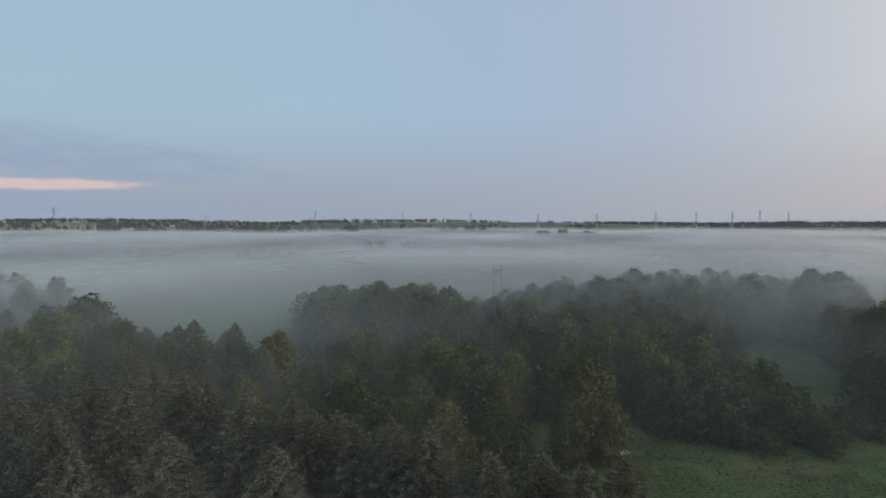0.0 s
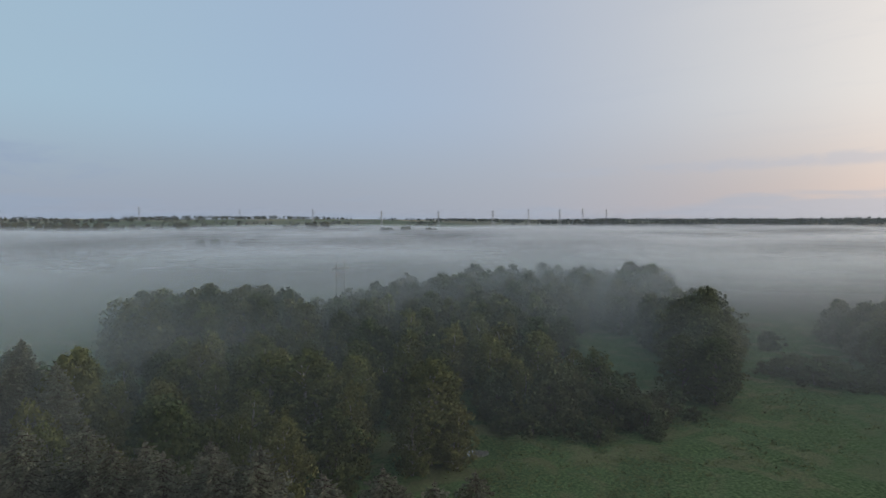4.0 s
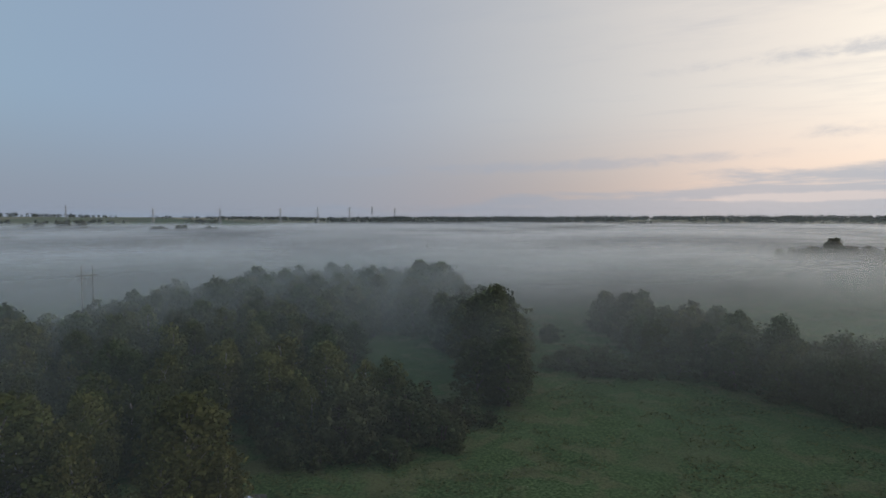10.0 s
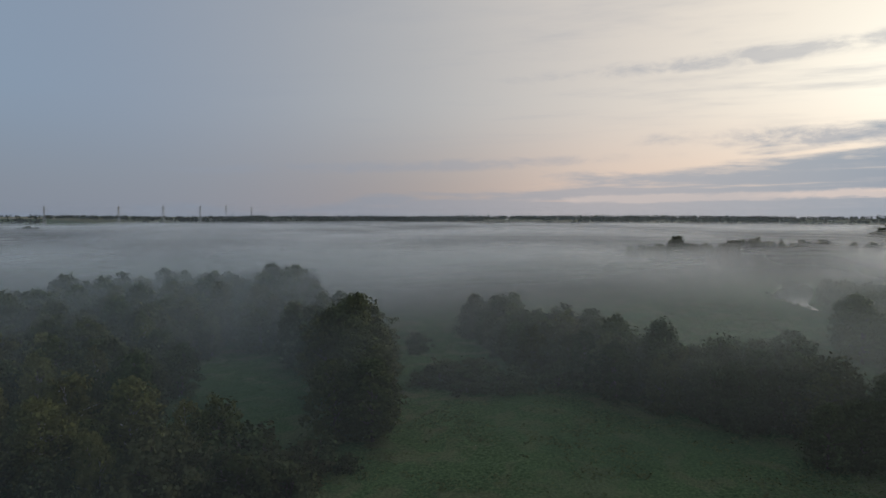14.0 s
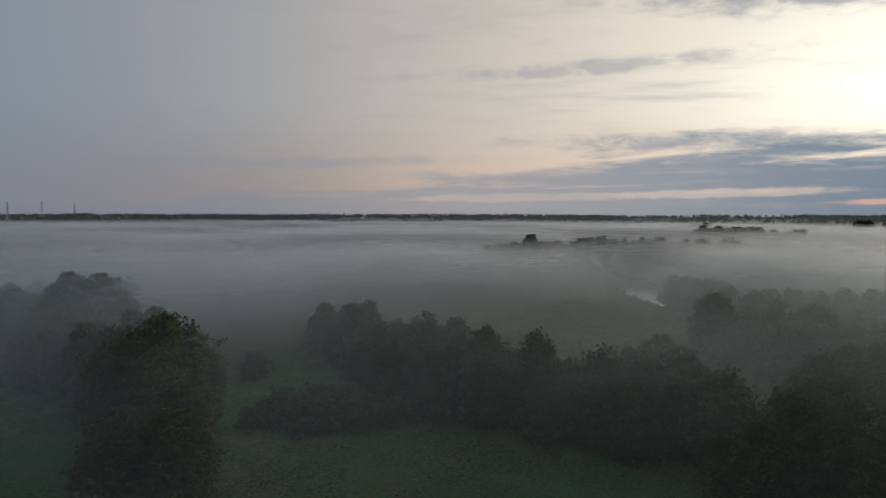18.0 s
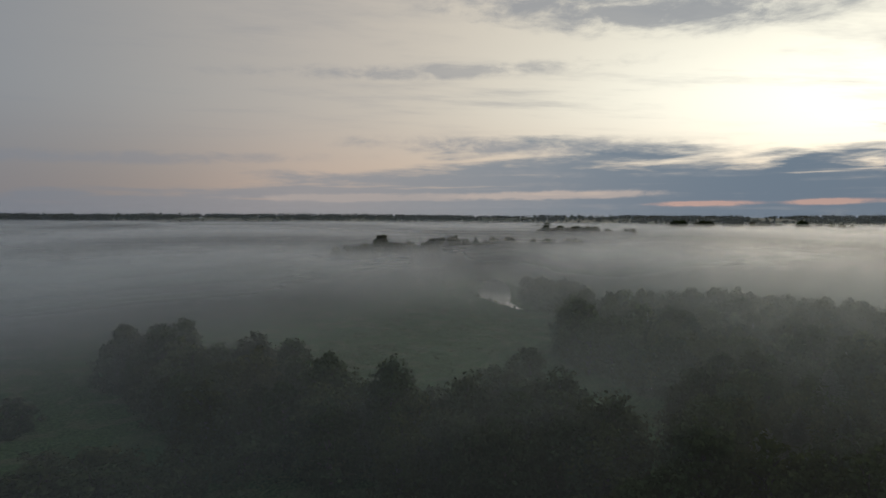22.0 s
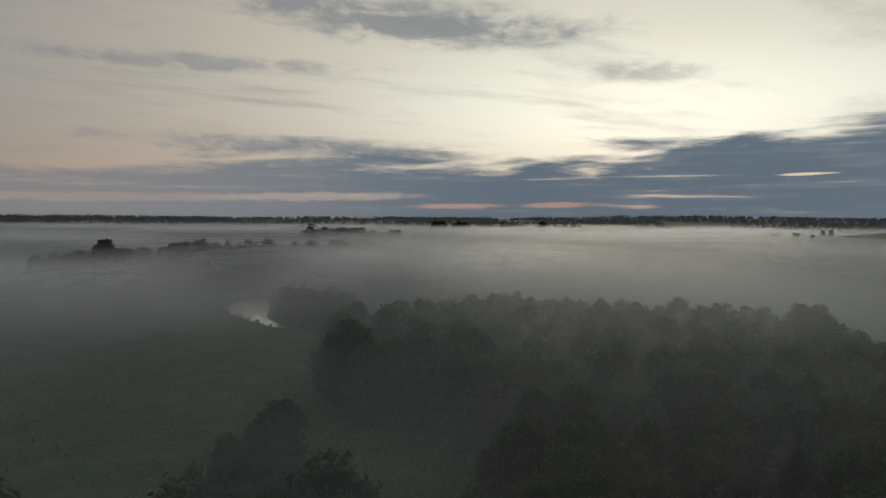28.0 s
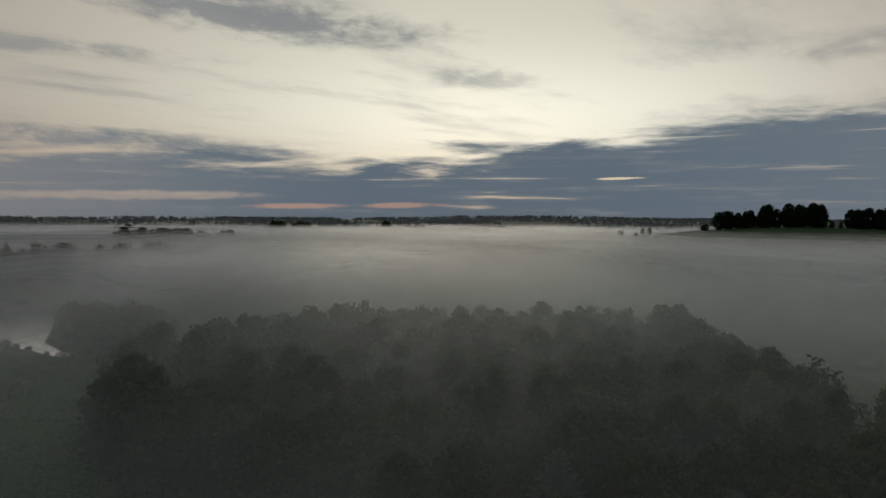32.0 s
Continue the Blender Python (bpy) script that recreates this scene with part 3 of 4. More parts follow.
def conifer(r, height, spread, tiers, leaf):
    wood = [tube([(0, 0, -0.4), (0.05, 0, height * .5), (0, 0.03, height)], [0.012 * height, 0.007 * height, 0.02], 7)]
    pts = []
    for i in range(tiers):
        t = i / (tiers - 1)
        z = height * (0.10 + 0.88 * t)
        reach = spread * (1 - t) ** 0.58 + 0.2
        arms = int(5 + 5 * (1 - t))
        for k in range(arms):
            a = k * 6.283 / arms + i * 1.3 + r.normal() * 0.15
            l = reach * r.uniform(0.7, 1.15)
            tip = (l * math.cos(a), l * math.sin(a), z - l * 0.12)
            wood.append(tube([(0, 0, z), (tip[0] * .6, tip[1] * .6, z - l * .14), tip], [0.05, 0.03, 0.012], 4))
            m = max(6, int(l * 36))
            u = r.uniform(0.12, 1.0, m) ** 0.8
            side = r.normal(size=m) * 0.22 * l * (1.1 - u)
            pts.append(np.stack([l * u * math.cos(a) - side * math.sin(a), l * u * math.sin(a) + side * math.cos(a),
                                 z - l * 0.14 * np.sin(u * 2.2) - np.abs(r.normal(size=m)) * 0.15], 1))
    return joined(wood), leaves(np.concatenate(pts), leaf, r, 0.2, 1.3)


LABELS = {
    "birch_tree": ("slender birch with pale trunk and yellow-green drooping crown", "tree"),
    "alder_tree": ("dark green rounded alder in the misty wood", "tree"),
    "willow_tree": ("broad grey-green willow with several stems", "tree"),
    "ash_tree": ("tall olive-green ash with an uneven crown", "tree"),
    "spruce_tree": ("grey-green spruce with frosted layered branches", "tree"),
    "oak_tree": ("spreading dull green oak in a misty grove", "tree"),
    "hazel_tree": ("many-stemmed hazel with a loose olive crown", "tree"),
    "shrub": ("low dark green shrub at the meadow's edge", "shrub"),
    "poplar_tree": ("dark dense poplar on the far rise", "tree"),
    "dead_tree": ("bare bleached dead birch stem", "tree"),
}
SPECS = {   # natural height, variants, leaf material, bark
    "birch_tree": (15.0, 4, LEAF_BIRCH, BARK_BIRCH),
    "alder_tree": (15.0, 4, LEAF_ALDER, BARK_DARK),
    "willow_tree": (12.0, 3, LEAF_WILLOW, BARK_DARK),
    "ash_tree": (18.0, 3, LEAF_ASH, BARK_DARK),
    "oak_tree": (16.0, 3, LEAF_OAK, BARK_DARK),
    "hazel_tree": (13.0, 3, LEAF_ASH, BARK_DARK),
    "spruce_tree": (17.0, 3, NEEDLES, BARK_DARK),
    "shrub": (5.0, 3, LEAF_SHRUB, BARK_DARK),
    "poplar_tree": (26.0, 2, FAR_LEAVES, BARK_DARK),
    "dead_tree": (11.0, 2, BARK_DEAD, BARK_DEAD),
}
shapes, firsts, used = {}, {}, {}


def tree_shape(kind, v):
    r = np.random.default_rng(hash_seed(kind) + v)
    h = SPECS[kind][0]
    if kind == "birch_tree":
        return broadleaf(r, h, 3.5, 0.12, 88, 36, 0.27, 1.12, 0.5, 1 + v % 2, profile=0.75)
    if kind == "alder_tree":
        return broadleaf(r, h, 4.7, 0.06, 92, 36, 0.30, 1.40, 0.1, 1 + v % 2, profile=0.68)
    if kind == "willow_tree":
        return broadleaf(r, h, 5.0, 0.05, 94, 36, 0.30, 1.40, 0.25, 3, profile=0.65)
    if kind == "ash_tree":
        return broadleaf(r, h, 4.9, 0.10, 96, 36, 0.31, 1.42, 0.1, 1 + v % 2, profile=0.75)
    if kind == "spruce_tree":
        return conifer(r, h, 5.6, 36, 0.115)
    if kind == "oak_tree":
        return broadleaf(r, h, 5.0, 0.08, 92, 30, 0.36, 1.5, 0.05, 1 + v % 2, profile=0.66)
    if kind == "hazel_tree":
        return broadleaf(r, h, 4.6, 0.05, 92, 36, 0.29, 1.35, 0.15, 3, profile=0.62)
    if kind == "poplar_tree":
        return broadleaf(r, h, 7.5, 0.03, 110, 24, 0.8, 2.3, 0.0, 2, profile=0.6)
    if kind == "dead_tree":
        wood = [tube([(0, 0, -.3), (.15, 0, h * .4), (.1, .2, h * .75), (.3, .1, h)], [.13, .1, .06, .02], 6)]
        for i in range(9):
            z, a, l = h * r.uniform(.4, .92), r.uniform(0, 6.28), r.uniform(.6, 2.0)
            wood.append(tube([(.13, .08, z), (l * .6 * math.cos(a), l * .6 * math.sin(a), z + l * .35), (l * math.cos(a), l * math.sin(a), z + l * .9)],
                             [.045, .03, .012], 4))
        return joined(wood), None
    return broadleaf(r, h, 3.0, 0.05, 40, 30, 0.22, 0.95, 0.0, 4, profile=0.6)


def hash_seed(text):
    return sum((i + 3) * ord(c) for i, c in enumerate(text))


def plant(kind, x, y, height=None, spread=1.0, group=""):
    """A tree of that kind and height, standing on the ground."""
    natural, variants, leaf_mat, bark_mat = SPECS[kind]
    v = used.get(kind, 0) % variants
    used[kind] = used.get(kind, 0) + 1
    z = float(ground_z(x, y))
    s = (height or natural) / natural
    turn = Euler((0, 0, rng.uniform(0, 6.28)))
    place = Matrix.LocRotScale((x, y, z), turn, (s * spread, s * spread, s))
    if (kind, v) not in firsts:
        root = new(kind)
        wood, crown = tree_shape(kind, v)
        part("trunk", mesh_from("trunk", wood[0], wood[1], bark_mat, True), root)
        if crown is not None:
            part("crown", mesh_from("crown", crown[0], crown[1], leaf_mat), root)
        tagged(root, *LABELS[kind], group or kind.replace("_", " ") + "s in the woods")
        root.matrix_basis = place
        firsts[kind, v] = root, Matrix.Diagonal((1 / (s * spread), 1 / (s * spread), 1 / s, 1))
        return root
    first, unscale = firsts[kind, v]
    return copy_thing(first, place @ unscale)


def inside(x, y, poly):
    odd = False
    for (ax, ay), (bx, by) in zip(poly, poly[1:] + poly[:1]):
        if (ay > y) != (by > y) and x < (bx - ax) * (y - ay) / (by - ay) + ax:
            odd = not odd
    return odd


taken = []


def free(x, y, gap):
    return all((x - a) ** 2 + (y - b) ** 2 > gap * gap for a, b in taken)


def set_tree(kind, x, y, h, spread=1.0):
    taken.append((x, y))
    return plant(kind, x, y, h, spread)


# trees that stand out
for x, y, h, w_ in ((-56, 79, 21, .95), (-49, 75, 21, .9), (-52, 89, 22, .95), (-42, 80, 21.5, .9), (-38, 88, 22, .95), (-33, 84, 21.5, .9), (-26, 79, 21.5, 1.0), (-20, 79, 21.5, .9),
                    (-16, 73, 21, .9), (-11, 71, 20.5, .95), (-6, 68, 21.5, .9), (-2, 66, 21, .9), (4, 59, 21.5, .9), (9, 60, 21.5, .9), (13, 57, 21, .85), (17, 58, 21, .85), (-31, 67, 20.5, .95),
                    (-18, 63, 20.5, .9), (-40, 64, 20, .95), (-7, 75, 20, .9), (-2, 74, 19.5, .9), (4, 66, 19, .9), (11, 65, 18, .85), (-14, 78, 19.5, .9), (-63, 97, 20, 1.0), (-75, 104, 20, 1.0),
                    (-66, 84, 20, 1.0), (-48, 100, 21, .95), (-58, 112, 21.5, .9), (-50, 122, 22, .9), (-66, 128, 22, .9), (-55, 134, 22.5, .85), (-72, 138, 22, .9), (-44, 112, 20, .9),
                    (29, 62, 12, .9), (33, 65, 10, .9), (24, 61, 14, .9)):
    set_tree("spruce_tree", x, y, h, w_ * 1.2)
for x, y, h, w_ in ((25, 109, 18, 1.55), (5, 118, 19, 1.6), (-2, 126, 17.5, 1.5), (-3, 150, 17, 1.4), (14, 128, 15.5, 1.3), (52, 147, 17, 1.5), (59, 141, 16, 1.4), (63, 132, 13.5, 1.1),
                    (46, 138, 16, 1.4), (40, 150, 16.5, 1.3), (-12, 128, 15, 1.3), (-6, 116, 14, 1.3), (-20, 120, 15, 1.3), (29, 106, 11, 1.4), (21, 105, 12, 1.3)):
    set_tree("birch_tree", x, y, h, w_)
for x, y, h, w_ in ((95, 124, 15.5, 1.45), (101, 130, 16, 1.4), (91, 130, 15, 1.35), (112, 150, 23.5, 1.05), (118, 156, 22, 1.0), (107, 143, 19.5, 1.1), (205, 81, 11.5, 1.35), (162, 109, 17.6, 1.1),
                    (158, 97, 18, 1.0), (201, 84, 9.5, 1.2), (197, 88, 9, 1.1), (112, 142, 17, 1.2), (121, 164, 20, 1.1), (104, 137, 17.5, 1.2), (125, 172, 18, 1.0), (106, 152, 20, 1.1),
                    (-97, 171, 22.5, 1.1), (-104, 176, 20.5, 1.2), (-112, 171, 19, 1.2), (140, 60, 11, 1.2), (144, 56, 12, 1.2)):
    set_tree("ash_tree" if 15 <= h and 88 < x < 130 else "alder_tree", x, y, h, w_)
for x, y, h, w_ in ((190, 180, 14.3, 1.2), (236, 72, 18.8, 1.2), (229, 69, 18, 1.15), (160, 248, 21.7, 1.1), (158, 262, 22, 1.1), (242, 74, 17.5, 1.15)):
    set_tree("ash_tree", x, y, h, w_)
for x, y, h, w_ in ((64, 117, 9, 1.2), (71, 115, 7, 1.2), (67, 124, 9.5, 1.2), (77, 118, 6, 1.2), (59, 112, 5, 1.2), (81, 122, 6, 1.2), (74, 124, 8, 1.2), (131, 141, 5.5, 1.7), (136, 133, 6, 1.8), (131, 131, 5, 1.7), (141, 139, 6, 1.8), (138, 145, 5, 1.6), (136, 126, 5, 1.6),
                    (144, 127, 6, 1.5), (149, 119, 7, 1.4), (128, 142, 5, 1.4), (155, 172, 5.5, 1.2), (160, 178, 5, 1.1), (152, 170, 4, 1.1), (54, 116, 4.5, 1.2), (48, 118, 5, 1.2), (43, 121, 5, 1.2),
                    (84, 117, 3, 1.2), (70, 110, 3, 1.2), (134, 130, 4, 1.4), (141, 122, 4.5, 1.4)):
    set_tree("shrub", x, y, h, w_)
for x, y, h in ((18, 143, 10), (22, 141, 11), (66, 139, 11)):
    set_tree("dead_tree", x, y, h)


def wood_fill(poly, kinds, gap, low, high, count, holes=(), seed=1):
    r = np.random.default_rng(seed)
    bx = [p[0] for p in poly]
    by = [p[1] for p in poly]
    made = 0
    for _ in range(count * 14):
        if made >= count:
            break
        x, y = r.uniform(min(bx), max(bx)), r.uniform(min(by), max(by))
        if not inside(x, y, poly) or any(((x - hx) / ha) ** 2 + ((y - hy) / hb) ** 2 < 1 for hx, hy, ha, hb in holes) or not free(x, y, gap):
            continue
        set_tree(kinds[int(r.integers(len(kinds)))], x, y, r.uniform(low, high), r.uniform(0.9, 1.2))
        made += 1


GLADE = (99, 170, 13, 30)
wood_fill([(-100, 128), (-70, 116), (-40, 112), (-30, 126), (-50, 142), (-100, 152)], ["spruce_tree", "spruce_tree", "birch_tree"], 6.2, 18.5, 22, 40, (), 22)
wood_fill([(50, 250), (84, 222), (120, 222), (165, 236), (186, 276), (150, 300), (90, 292)], ["ash_tree", "alder_tree"], 6.8, 16.5, 20.5, 60, (), 21)
wood_fill([(40, 122), (56, 121), (68, 126), (70, 136), (58, 150), (42, 138)], ["birch_tree", "hazel_tree", "willow_tree"], 4.6, 9, 14, 26, (), 9)
wood_fill([(-80, 100), (-45, 100), (0, 92), (18, 112), (20, 126), (-2, 160), (-20, 175), (-34, 150), (-75, 150), (-100, 185), (-125, 205), (-150, 170)],
          ["birch_tree", "alder_tree", "hazel_tree", "birch_tree"], 7.0, 12, 16.5, 120, (), 2)
wood_fill([(-105, 185), (-150, 240), (-222, 300), (-300, 300), (-150, 165)], ["alder_tree", "ash_tree", "spruce_tree"], 7.0, 16, 21, 60, (), 3)
wood_fill([(-48, 192), (-20, 186), (8, 190), (-2, 240), (-45, 235)], ["alder_tree", "ash_tree", "hazel_tree"], 6.5, 17, 20.5, 55, (), 4)
wood_fill([(-2, 160), (20, 128), (45, 130), (60, 148), (88, 180), (92, 205), (120, 210), (112, 160), (118, 148), (132, 165), (150, 205), (165, 240), (200, 300), (160, 318), (100, 300), (56, 292),
           (28, 255), (5, 200)], ["alder_tree", "ash_tree", "birch_tree", "hazel_tree", "willow_tree"], 7.0, 12.5, 17.5, 250, (GLADE,), 5)
wood_fill([(146, 123), (150, 112), (146, 84), (150, 62), (166, 62), (178, 80), (172, 100), (178, 118), (190, 140), (199, 165), (200, 188), (184, 178), (172, 158), (158, 138)],
          ["alder_tree", "willow_tree", "hazel_tree", "willow_tree"], 5.6, 10.5, 15.5, 130, (), 6)
wood_fill([(146, 40), (160, 44), (196, 30), (200, -10), (188, -24), (142, -24)], ["spruce_tree", "willow_tree", "hazel_tree"], 5.8, 12, 15, 70, (), 10)
wood_fill([(150, 52), (172, 50), (206, 44), (222, 58), (232, 77), (258, 76), (292, 74), (306, 20), (296, -24), (274, -66), (233, -46), (205, -31), (185, -29), (140, -28), (138, 20)],
          ["alder_tree", "ash_tree", "birch_tree", "willow_tree", "hazel_tree", "ash_tree"], 5.7, 12.5, 16.5, 360, (), 7)
for x, y, h, w_ in ((354, 98, 12, 1.1), (364, 104, 12.5, 1.1), (333, 88, 13, 1.2), (328, 84, 13, 1.1), (345, 93, 13, 1.1), (349, 86, 13, 1.2), (356, 92, 12, 1.1), (341, 80, 13, 1.2), (366, 98, 12, 1.0)):
    set_tree("willow_tree", x, y, h, w_)
for x, y, h in ((360, 119, 1.6), (366, 123.5, 1.9), (352, 114, 1.5), (372, 130.5, 2.0), (342, 107, 1.2), (386, 137, 1.6)):
    set_tree("shrub", x, y, h, 1.3)

# ---- mid distance: groves that rise out of the mist ----


def grove(spots, seed, kinds=("oak_tree",), spread=1.15):
    r = np.random.default_rng(seed)
    for x, y, h, k, wide in spots:
        for i in range(k):
            plant(kinds[int(r.integers(len(kinds)))], x + r.normal() * wide, y + r.normal() * wide, h * r.uniform(0.8, 1.05), spread)


grove([(493, 247, 19, 6, 9), (515, 234, 24, 8, 8), (533, 217, 22, 8, 8), (552, 204, 22, 9, 9)], 11)
grove([(560, 195, 25, 7, 9), (572, 184, 23, 9, 9), (585, 165, 24, 9, 9), (597, 145, 22, 9, 10), (610, 125, 22, 9, 11), (622, 104, 21, 8, 12), (632, 82, 20, 7, 13)], 17, ("oak_tree", "ash_tree", "spruce_tree"), 0.95)
grove([(888, 147, 27, 6, 9), (892, 118, 27, 7, 9), (892, 92, 26, 6, 8), (932, 72, 24, 4, 8), (932, 45, 25, 5, 8)], 12)
grove([(-828, 1483, 28, 4, 8), (-800, 1500, 27, 4, 8), (-681, 1448, 25, 8, 22), (-611, 1473, 26, 8, 22), (-554, 1500, 26, 9, 22), (-488, 1521, 26, 9, 22), (-428, 1541, 25, 8, 22),
       (-226, 1543, 27, 5, 9), (-82, 795, 18, 5, 9), (-60, 800, 17, 4, 9), (-39, 999, 18, 2, 3), (-20, 999, 18, 2, 3)], 13)
grove([(25, 1579, 24, 5, 8), (75, 1581, 29, 5, 6), (104, 1579, 26, 3, 5), (209, 1283, 23, 6, 9), (254, 1274, 24, 7, 10), (299, 1265, 23, 7, 9), (447, 781, 16, 4, 6), (-176, 594, 15, 5, 16), (-140, 541, 14, 5, 16)], 14)
grove([(515, 902, 17, 3, 6), (341, 389, 13, 8, 16), (381, 348, 13, 8, 14), (772, -224, 12, 4, 9), (1220, 227, 26, 4, 8), (1224, 195, 27, 4, 8), (1427, -61, 34, 4, 7), (1480, -90, 27, 5, 14),
       (1520, -130, 29, 6, 14), (1610, -197, 32, 6, 10), (1560, -250, 26, 8, 24), (1485, -303, 33, 3, 6), (1500, -380, 26, 6, 26)], 15)
for (x, y), k, h in (((723, -551), 7, 21), ((680, -590), 9, 26), ((620, -640), 8, 23)):
    r = np.random.default_rng(k)
    for i in range(k):
        t = (i / (k - 1) - 0.5) * (44 + 18 * (k == 9))
        plant("poplar_tree", x - t * 0.72 + r.normal() * 2, y - t * 0.68 + r.normal() * 2, h * r.uniform(0.85, 1.08), 1.2, "poplars on the rise")
grove([(655, -610, 9, 4, 6), (640, -612, 8, 3, 6), (745, -520, 8, 4, 8), (700, -560, 7, 4, 10), (600, -655, 8, 4, 8), (800, -450, 9, 8, 30), (860, -380, 9, 8, 30)], 16)

# ---- far woods on the ridges, too many to count ----


def far_wood(az0, az1, r0, r1, count, seed, high=15.0, gaps=0.35):
    r = np.random.default_rng(seed)
    a = np.radians(r.uniform(az0, az1, count))
    d = r.uniform(r0, r1, count)
    x, y = 70 + d * np.sin(a), 45 + d * np.cos(a)
    keep = lattice(x / 150 + seed, y / 150, 9) * 0.6 + lattice(x / 420, y / 420 + seed, 8) * 0.4 > gaps
    x, y = x[keep], y[keep]
    z, k = ground_z(x, y), 18
    h = high * r.uniform(0.7, 1.1, len(x)) * (0.6 + 0.7 * lattice(x / 330 + 5, y / 330, 21))
    o = r.normal(size=(len(x), k, 3))
    o /= np.linalg.norm(o, axis=2)[:, :, None]
    o *= r.uniform(0.6, 1.0, (len(x), k, 1))
    c = np.stack([x, y, z + h * 0.52], -1)[:, None, :] + o * np.stack([h * 0.42, h * 0.42, h * 0.46], -1)[:, None, :]
    v, f = leaves(c.reshape(-1, 3), 2.3, r, 0.0, 0.2)
    return tagged(new("far_wood", mesh_from("far_wood", v, f, FAR_LEAVES)), "dark wooded ridge on the far horizon", "woods", "far woods", "stuff")


far_wood(-42, 30, 1900, 3100, 2600, 51, 16, 0.46)
far_wood(26, 45, 1650, 2250, 1500, 52, 18, 0.34)
far_wood(28, 112, 1900, 3000, 4200, 53, 17, 0.40)
far_wood(108, 150, 1900, 3100, 2400, 54, 15, 0.40)
far_wood(84, 118, 1500, 2000, 260, 55, 15, 0.50)
far_wood(-36, -8, 1500, 1900, 260, 56, 13, 0.45)
far_wood(112, 150, 1250, 1700, 500, 57, 10, 0.40)

# ---- power line poles and pylons ----


def beam(a, b, w):
    return tube([a, b], [w, w], 4)


def portal_pole(x, y, h, turn):
    root = new("power_pole")
    for sx in (-2.2, 2.2):
        part("pole", mesh_from("pole", *tube([(sx, 0, -0.5), (sx, 0, h * .5), (sx, 0, h)], [.24, .20, .15], 10), POLE_WOOD, True), root)
    part("crossarm", mesh_from("crossarm", *joined([beam((-4.4, .22, h - 3.6), (4.4, .22, h - 3.6), .16), beam((-4.4, -.22, h - 3.6), (4.4, -.22, h - 3.6), .16)]), POLE_WOOD), root)
    part("brace", mesh_from("brace", *joined([beam((-2.2, 0, h - 9), (2.2, 0, h - 4), .1), beam((2.2, 0, h - 9), (-2.2, 0, h - 4), .1)]), POLE_WOOD), root)
    for sx in (-4.2, 0.0, 4.2):
        string = tube([(sx, 0, h - 3.7), (sx, 0, h - 4.2), (sx, 0, h - 4.7), (sx, 0, h - 5.2)], [.05, .14, .14, .05], 8)
        part("insulator", mesh_from("insulator", *string, STEEL, True), root)
    root.matrix_basis = pose(x, y, float(ground_z(x, y)), 0, 0, turn)
    return tagged(root, "grey timber portal pole with crossarm rising from mist", "power pole", "power line poles")


for x, y, h in ((25.4, 286, 24.5), (253, 404, 24), (518, 577, 21.5)):
    portal_pole(x, y, h, 30)


def pylon(h=45.0):
    root = new("pylon")
    bars = []
    lev = [(0, 4.0), (.22, 2.9), (.42, 2.1), (.60, 1.3), (.78, 1.0), (.92, .8), (1.0, .12)]
    for (t0, w0), (t1, w1) in zip(lev, lev[1:]):
        c0 = [(sx * w0, sy * w0, h * t0) for sx, sy in ((-1, -1), (1, -1), (1, 1), (-1, 1))]
        c1 = [(sx * w1, sy * w1, h * t1) for sx, sy in ((-1, -1), (1, -1), (1, 1), (-1, 1))]
        for k in range(4):
            bars += [beam(c0[k], c1[k], .22), beam(c0[k], c1[(k + 1) % 4], .12), beam(c0[(k + 1) % 4], c1[k], .12), beam(c1[k], c1[(k + 1) % 4], .12)]
    part("mast", mesh_from("mast", *joined(bars), STEEL), root)
    for t, reach in ((.62, 7.0), (.76, 8.5), (.90, 6.0)):
        arm = []
        for sx in (-1, 1):
            tip = (sx * reach, 0, h * t)
            arm += [beam((sx * .8, -.9, h * t), tip, .18), beam((sx * .8, .9, h * t), tip, .18), beam((sx * .7, 0, h * t + 2), tip, .14), beam(tip, (tip[0], 0, tip[2] - 3), .12)]
        part("crossarm", mesh_from("crossarm", *joined(arm), STEEL), root)
    return tagged(root, "tall grey steel lattice pylon on the horizon", "pylon", "pylons along the skyline")


first_pylon = pylon()
PYLONS = [(-759, 1293, 58), (-542, 1398, 55), (-467, 2252, 50), (-175, 2694, 44), (101, 2197, 46), (293, 1877, 50), (464, 1842, 52), (592, 1699, 56), (688, 1662, 58), (834, 1762, 56),
          (1012, 1953, 56), (1279, 2263, 50), (-1498, 2364, 60)]
for i, (x, y, h) in enumerate(PYLONS):
    z = float(ground_z(x, y))
    if i == 0:
        first_pylon.matrix_basis = pose(x, y, z, 0, 0, 15)
    else:
        copy_thing(first_pylon, Matrix.LocRotScale((x, y, z), Euler((0, 0, radians(15 + 4 * (i % 3)))), (h / 45,) * 3))

# ---- far houses ----
mat, n = material("white_render")
g = n.noise(n.node("ShaderNodeTexCoord").outputs["Object"], 0.8, 4.0)
finish(n, principled(n, n.mix(g, (.62, .60, .56), (.80, .79, .76)), 0.85))
RENDER_WALL = mat
mat, n = material("grey_roof")
g = n.noise(n.node("ShaderNodeTexCoord").outputs["Object"], 1.2, 4.0)
finish(n, principled(n, n.mix(g, (.12, .10, .09), (.22, .19, .17)), 0.8))
ROOF = mat
mat, n = material("dark_panes")
finish(n, principled(n, (.03, .035, .04), 0.1, spec=0.5))
PANE = mat


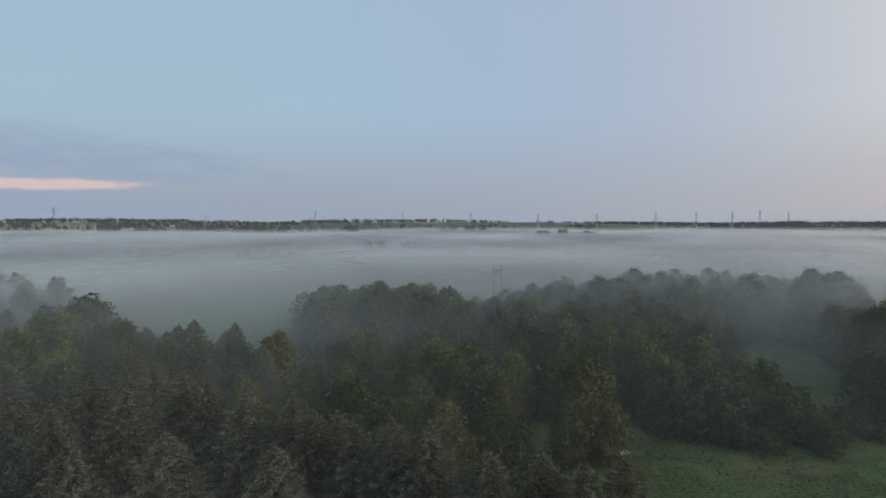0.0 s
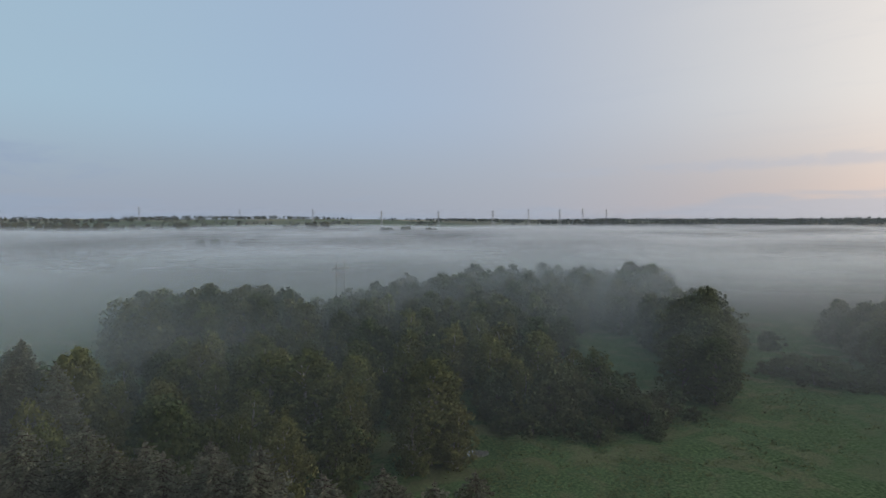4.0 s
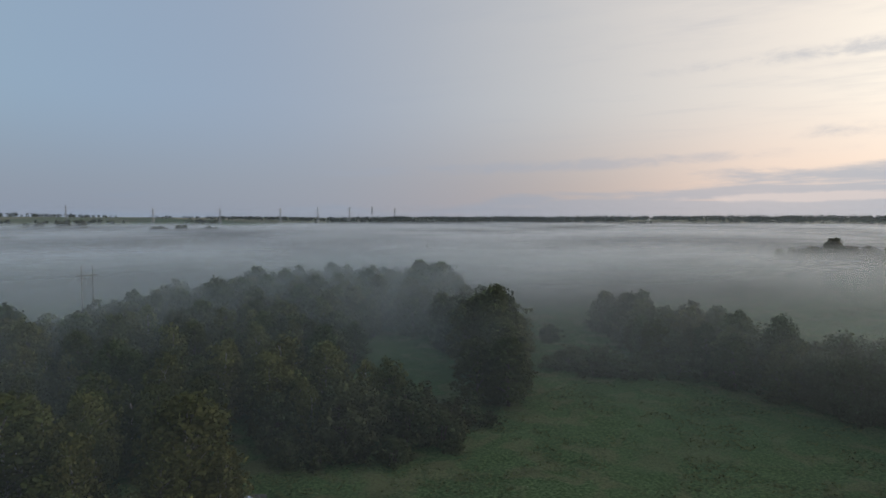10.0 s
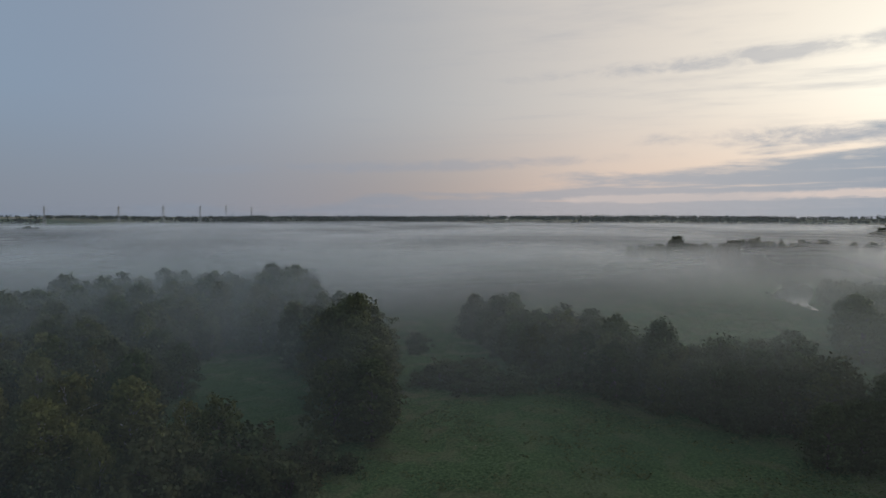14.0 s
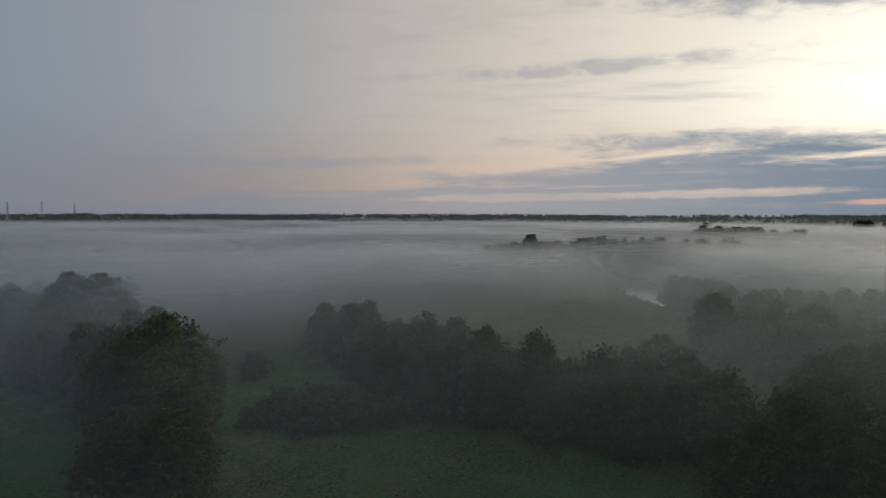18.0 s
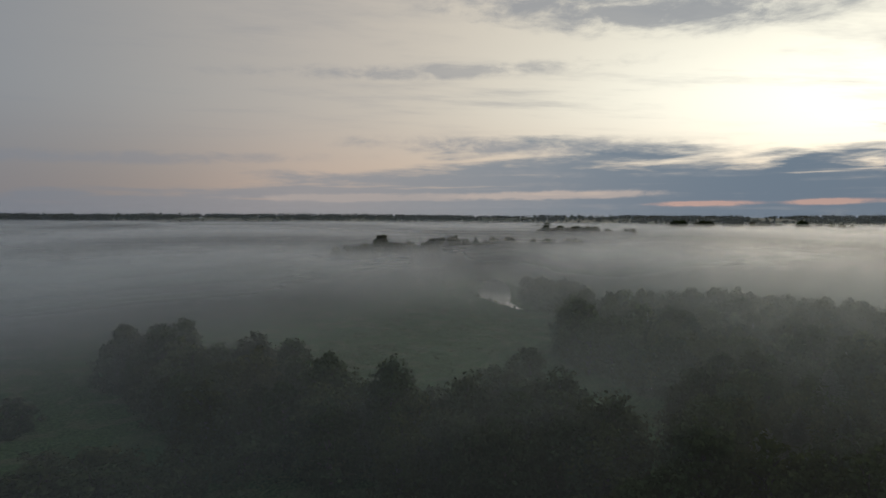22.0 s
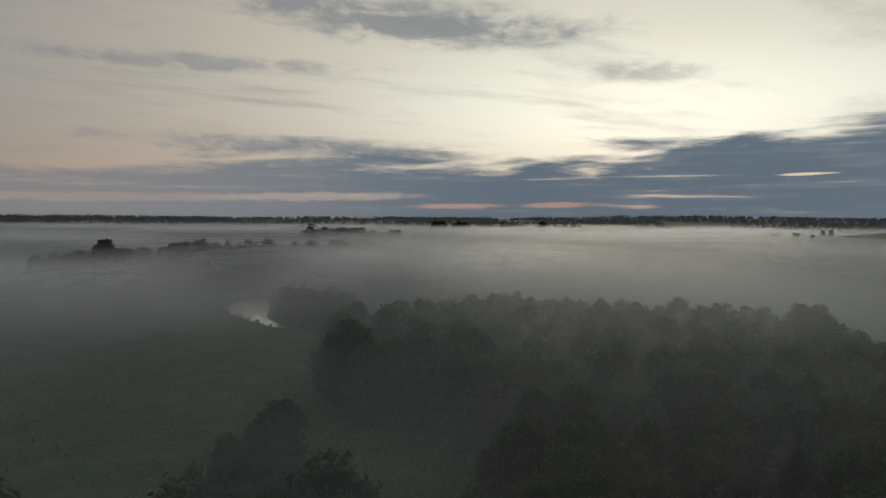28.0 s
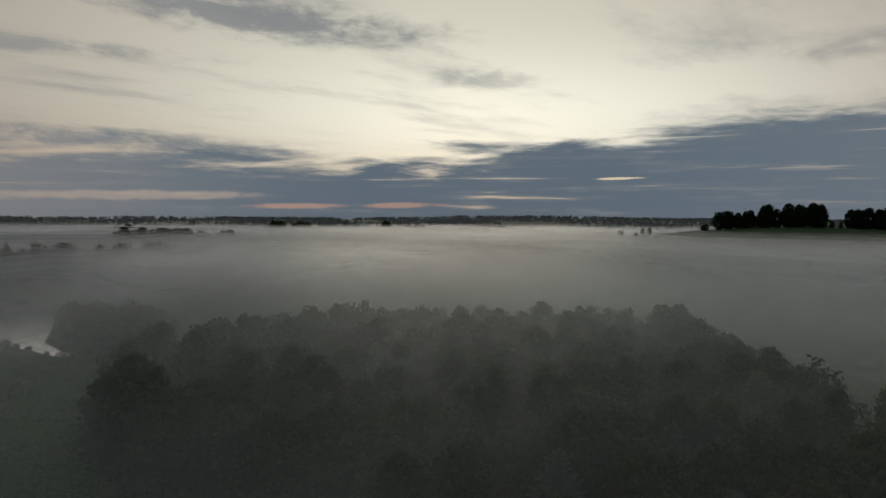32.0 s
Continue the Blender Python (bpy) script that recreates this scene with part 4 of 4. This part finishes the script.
def box_mesh(name, x0, x1, y0, y1, z0, z1, mat):
    bm = bmesh.new()
    bmesh.ops.create_cube(bm, size=1.0, matrix=Matrix.Translation(((x0 + x1) / 2, (y0 + y1) / 2, (z0 + z1) / 2)) @ Matrix.Diagonal((x1 - x0, y1 - y0, z1 - z0, 1)))
    me = bpy.data.meshes.new(name)
    bm.to_mesh(me)
    bm.free()
    me.materials.append(mat)
    return me


def house():
    root = new("house")
    part("wall", box_mesh("wall", -8, 8, -4, 4, -1, 4, RENDER_WALL), root)
    roof = [(-8.6, -4.7, 3.7), (8.6, -4.7, 3.7), (8.6, 4.7, 3.7), (-8.6, 4.7, 3.7), (-8.6, 0, 7.6), (8.6, 0, 7.6)]
    part("roof", mesh_from("roof", roof, [(0, 1, 5, 4), (2, 3, 4, 5), (0, 4, 3), (1, 2, 5), (3, 2, 1, 0)], ROOF), root)
    part("chimney", box_mesh("chimney", 2, 3, -.5, .5, 6.5, 8.6, ROOF), root)
    for sy in (-4.06, 4.0):
        for x in (-6, -3, 3, 6):
            part("window", box_mesh("window", x - .7, x + .7, sy, sy + .06, 1.2, 2.6, PANE), root)
        part("door", box_mesh("door", -.6, .6, sy, sy + .06, -.9, 2.1, PANE), root)
    return tagged(root, "small white rendered house with grey pitched roof", "house", "far houses")


first_house = house()
for i, (x, y, turn) in enumerate(((1825, 1613, 40), (1855, 1590, 60), (2008, 1548, 20), (1558, -1196, 50), (1528, -1229, 45), (1500, -1255, 55), (1588, -1161, 40), (1480, -1285, 50), (1610, -1140, 30))):
    z = float(ground_z(x, y))
    if i == 0:
        first_house.matrix_basis = pose(x, y, z, 0, 0, turn)
    else:
        copy_thing(first_house, pose(x, y, z, 0, 0, turn))

# ---- meadow grass ----


def tussocks(box, count, seed, size):
    """Tufts of rough grass over the open meadow, too many to count."""
    r = np.random.default_rng(seed)
    x, y = r.uniform(box[0], box[2], count * 3), r.uniform(box[1], box[3], count * 3)
    keep = lattice(x / 3.1, y / 3.1, 61) * 0.5 + lattice(x / 11, y / 11, 62) * 0.5 > 0.46
    keep &= (river_gap(x, y) > 1.5) & (np.hypot(x - POOL[0], y - POOL[1]) > 3.5)
    x, y = x[keep][:count], y[keep][:count]
    k = 3
    c = np.repeat(np.stack([x, y, ground_z(x, y) + 0.38], -1), k, 0) + r.normal(size=(len(x) * k, 3)) * np.array([.22, .22, .10])
    v, f = leaves(c, size, r, 0.0, 2.5)
    return tagged(new("grass", mesh_from("grass", v, f, GRASS)), "rough tussocky meadow grass in dull green", "grass", kind="stuff")


tussocks((25, 25, 152, 128), 14000, 71, 0.20)
tussocks((150, 40, 330, 150), 8000, 72, 0.24)
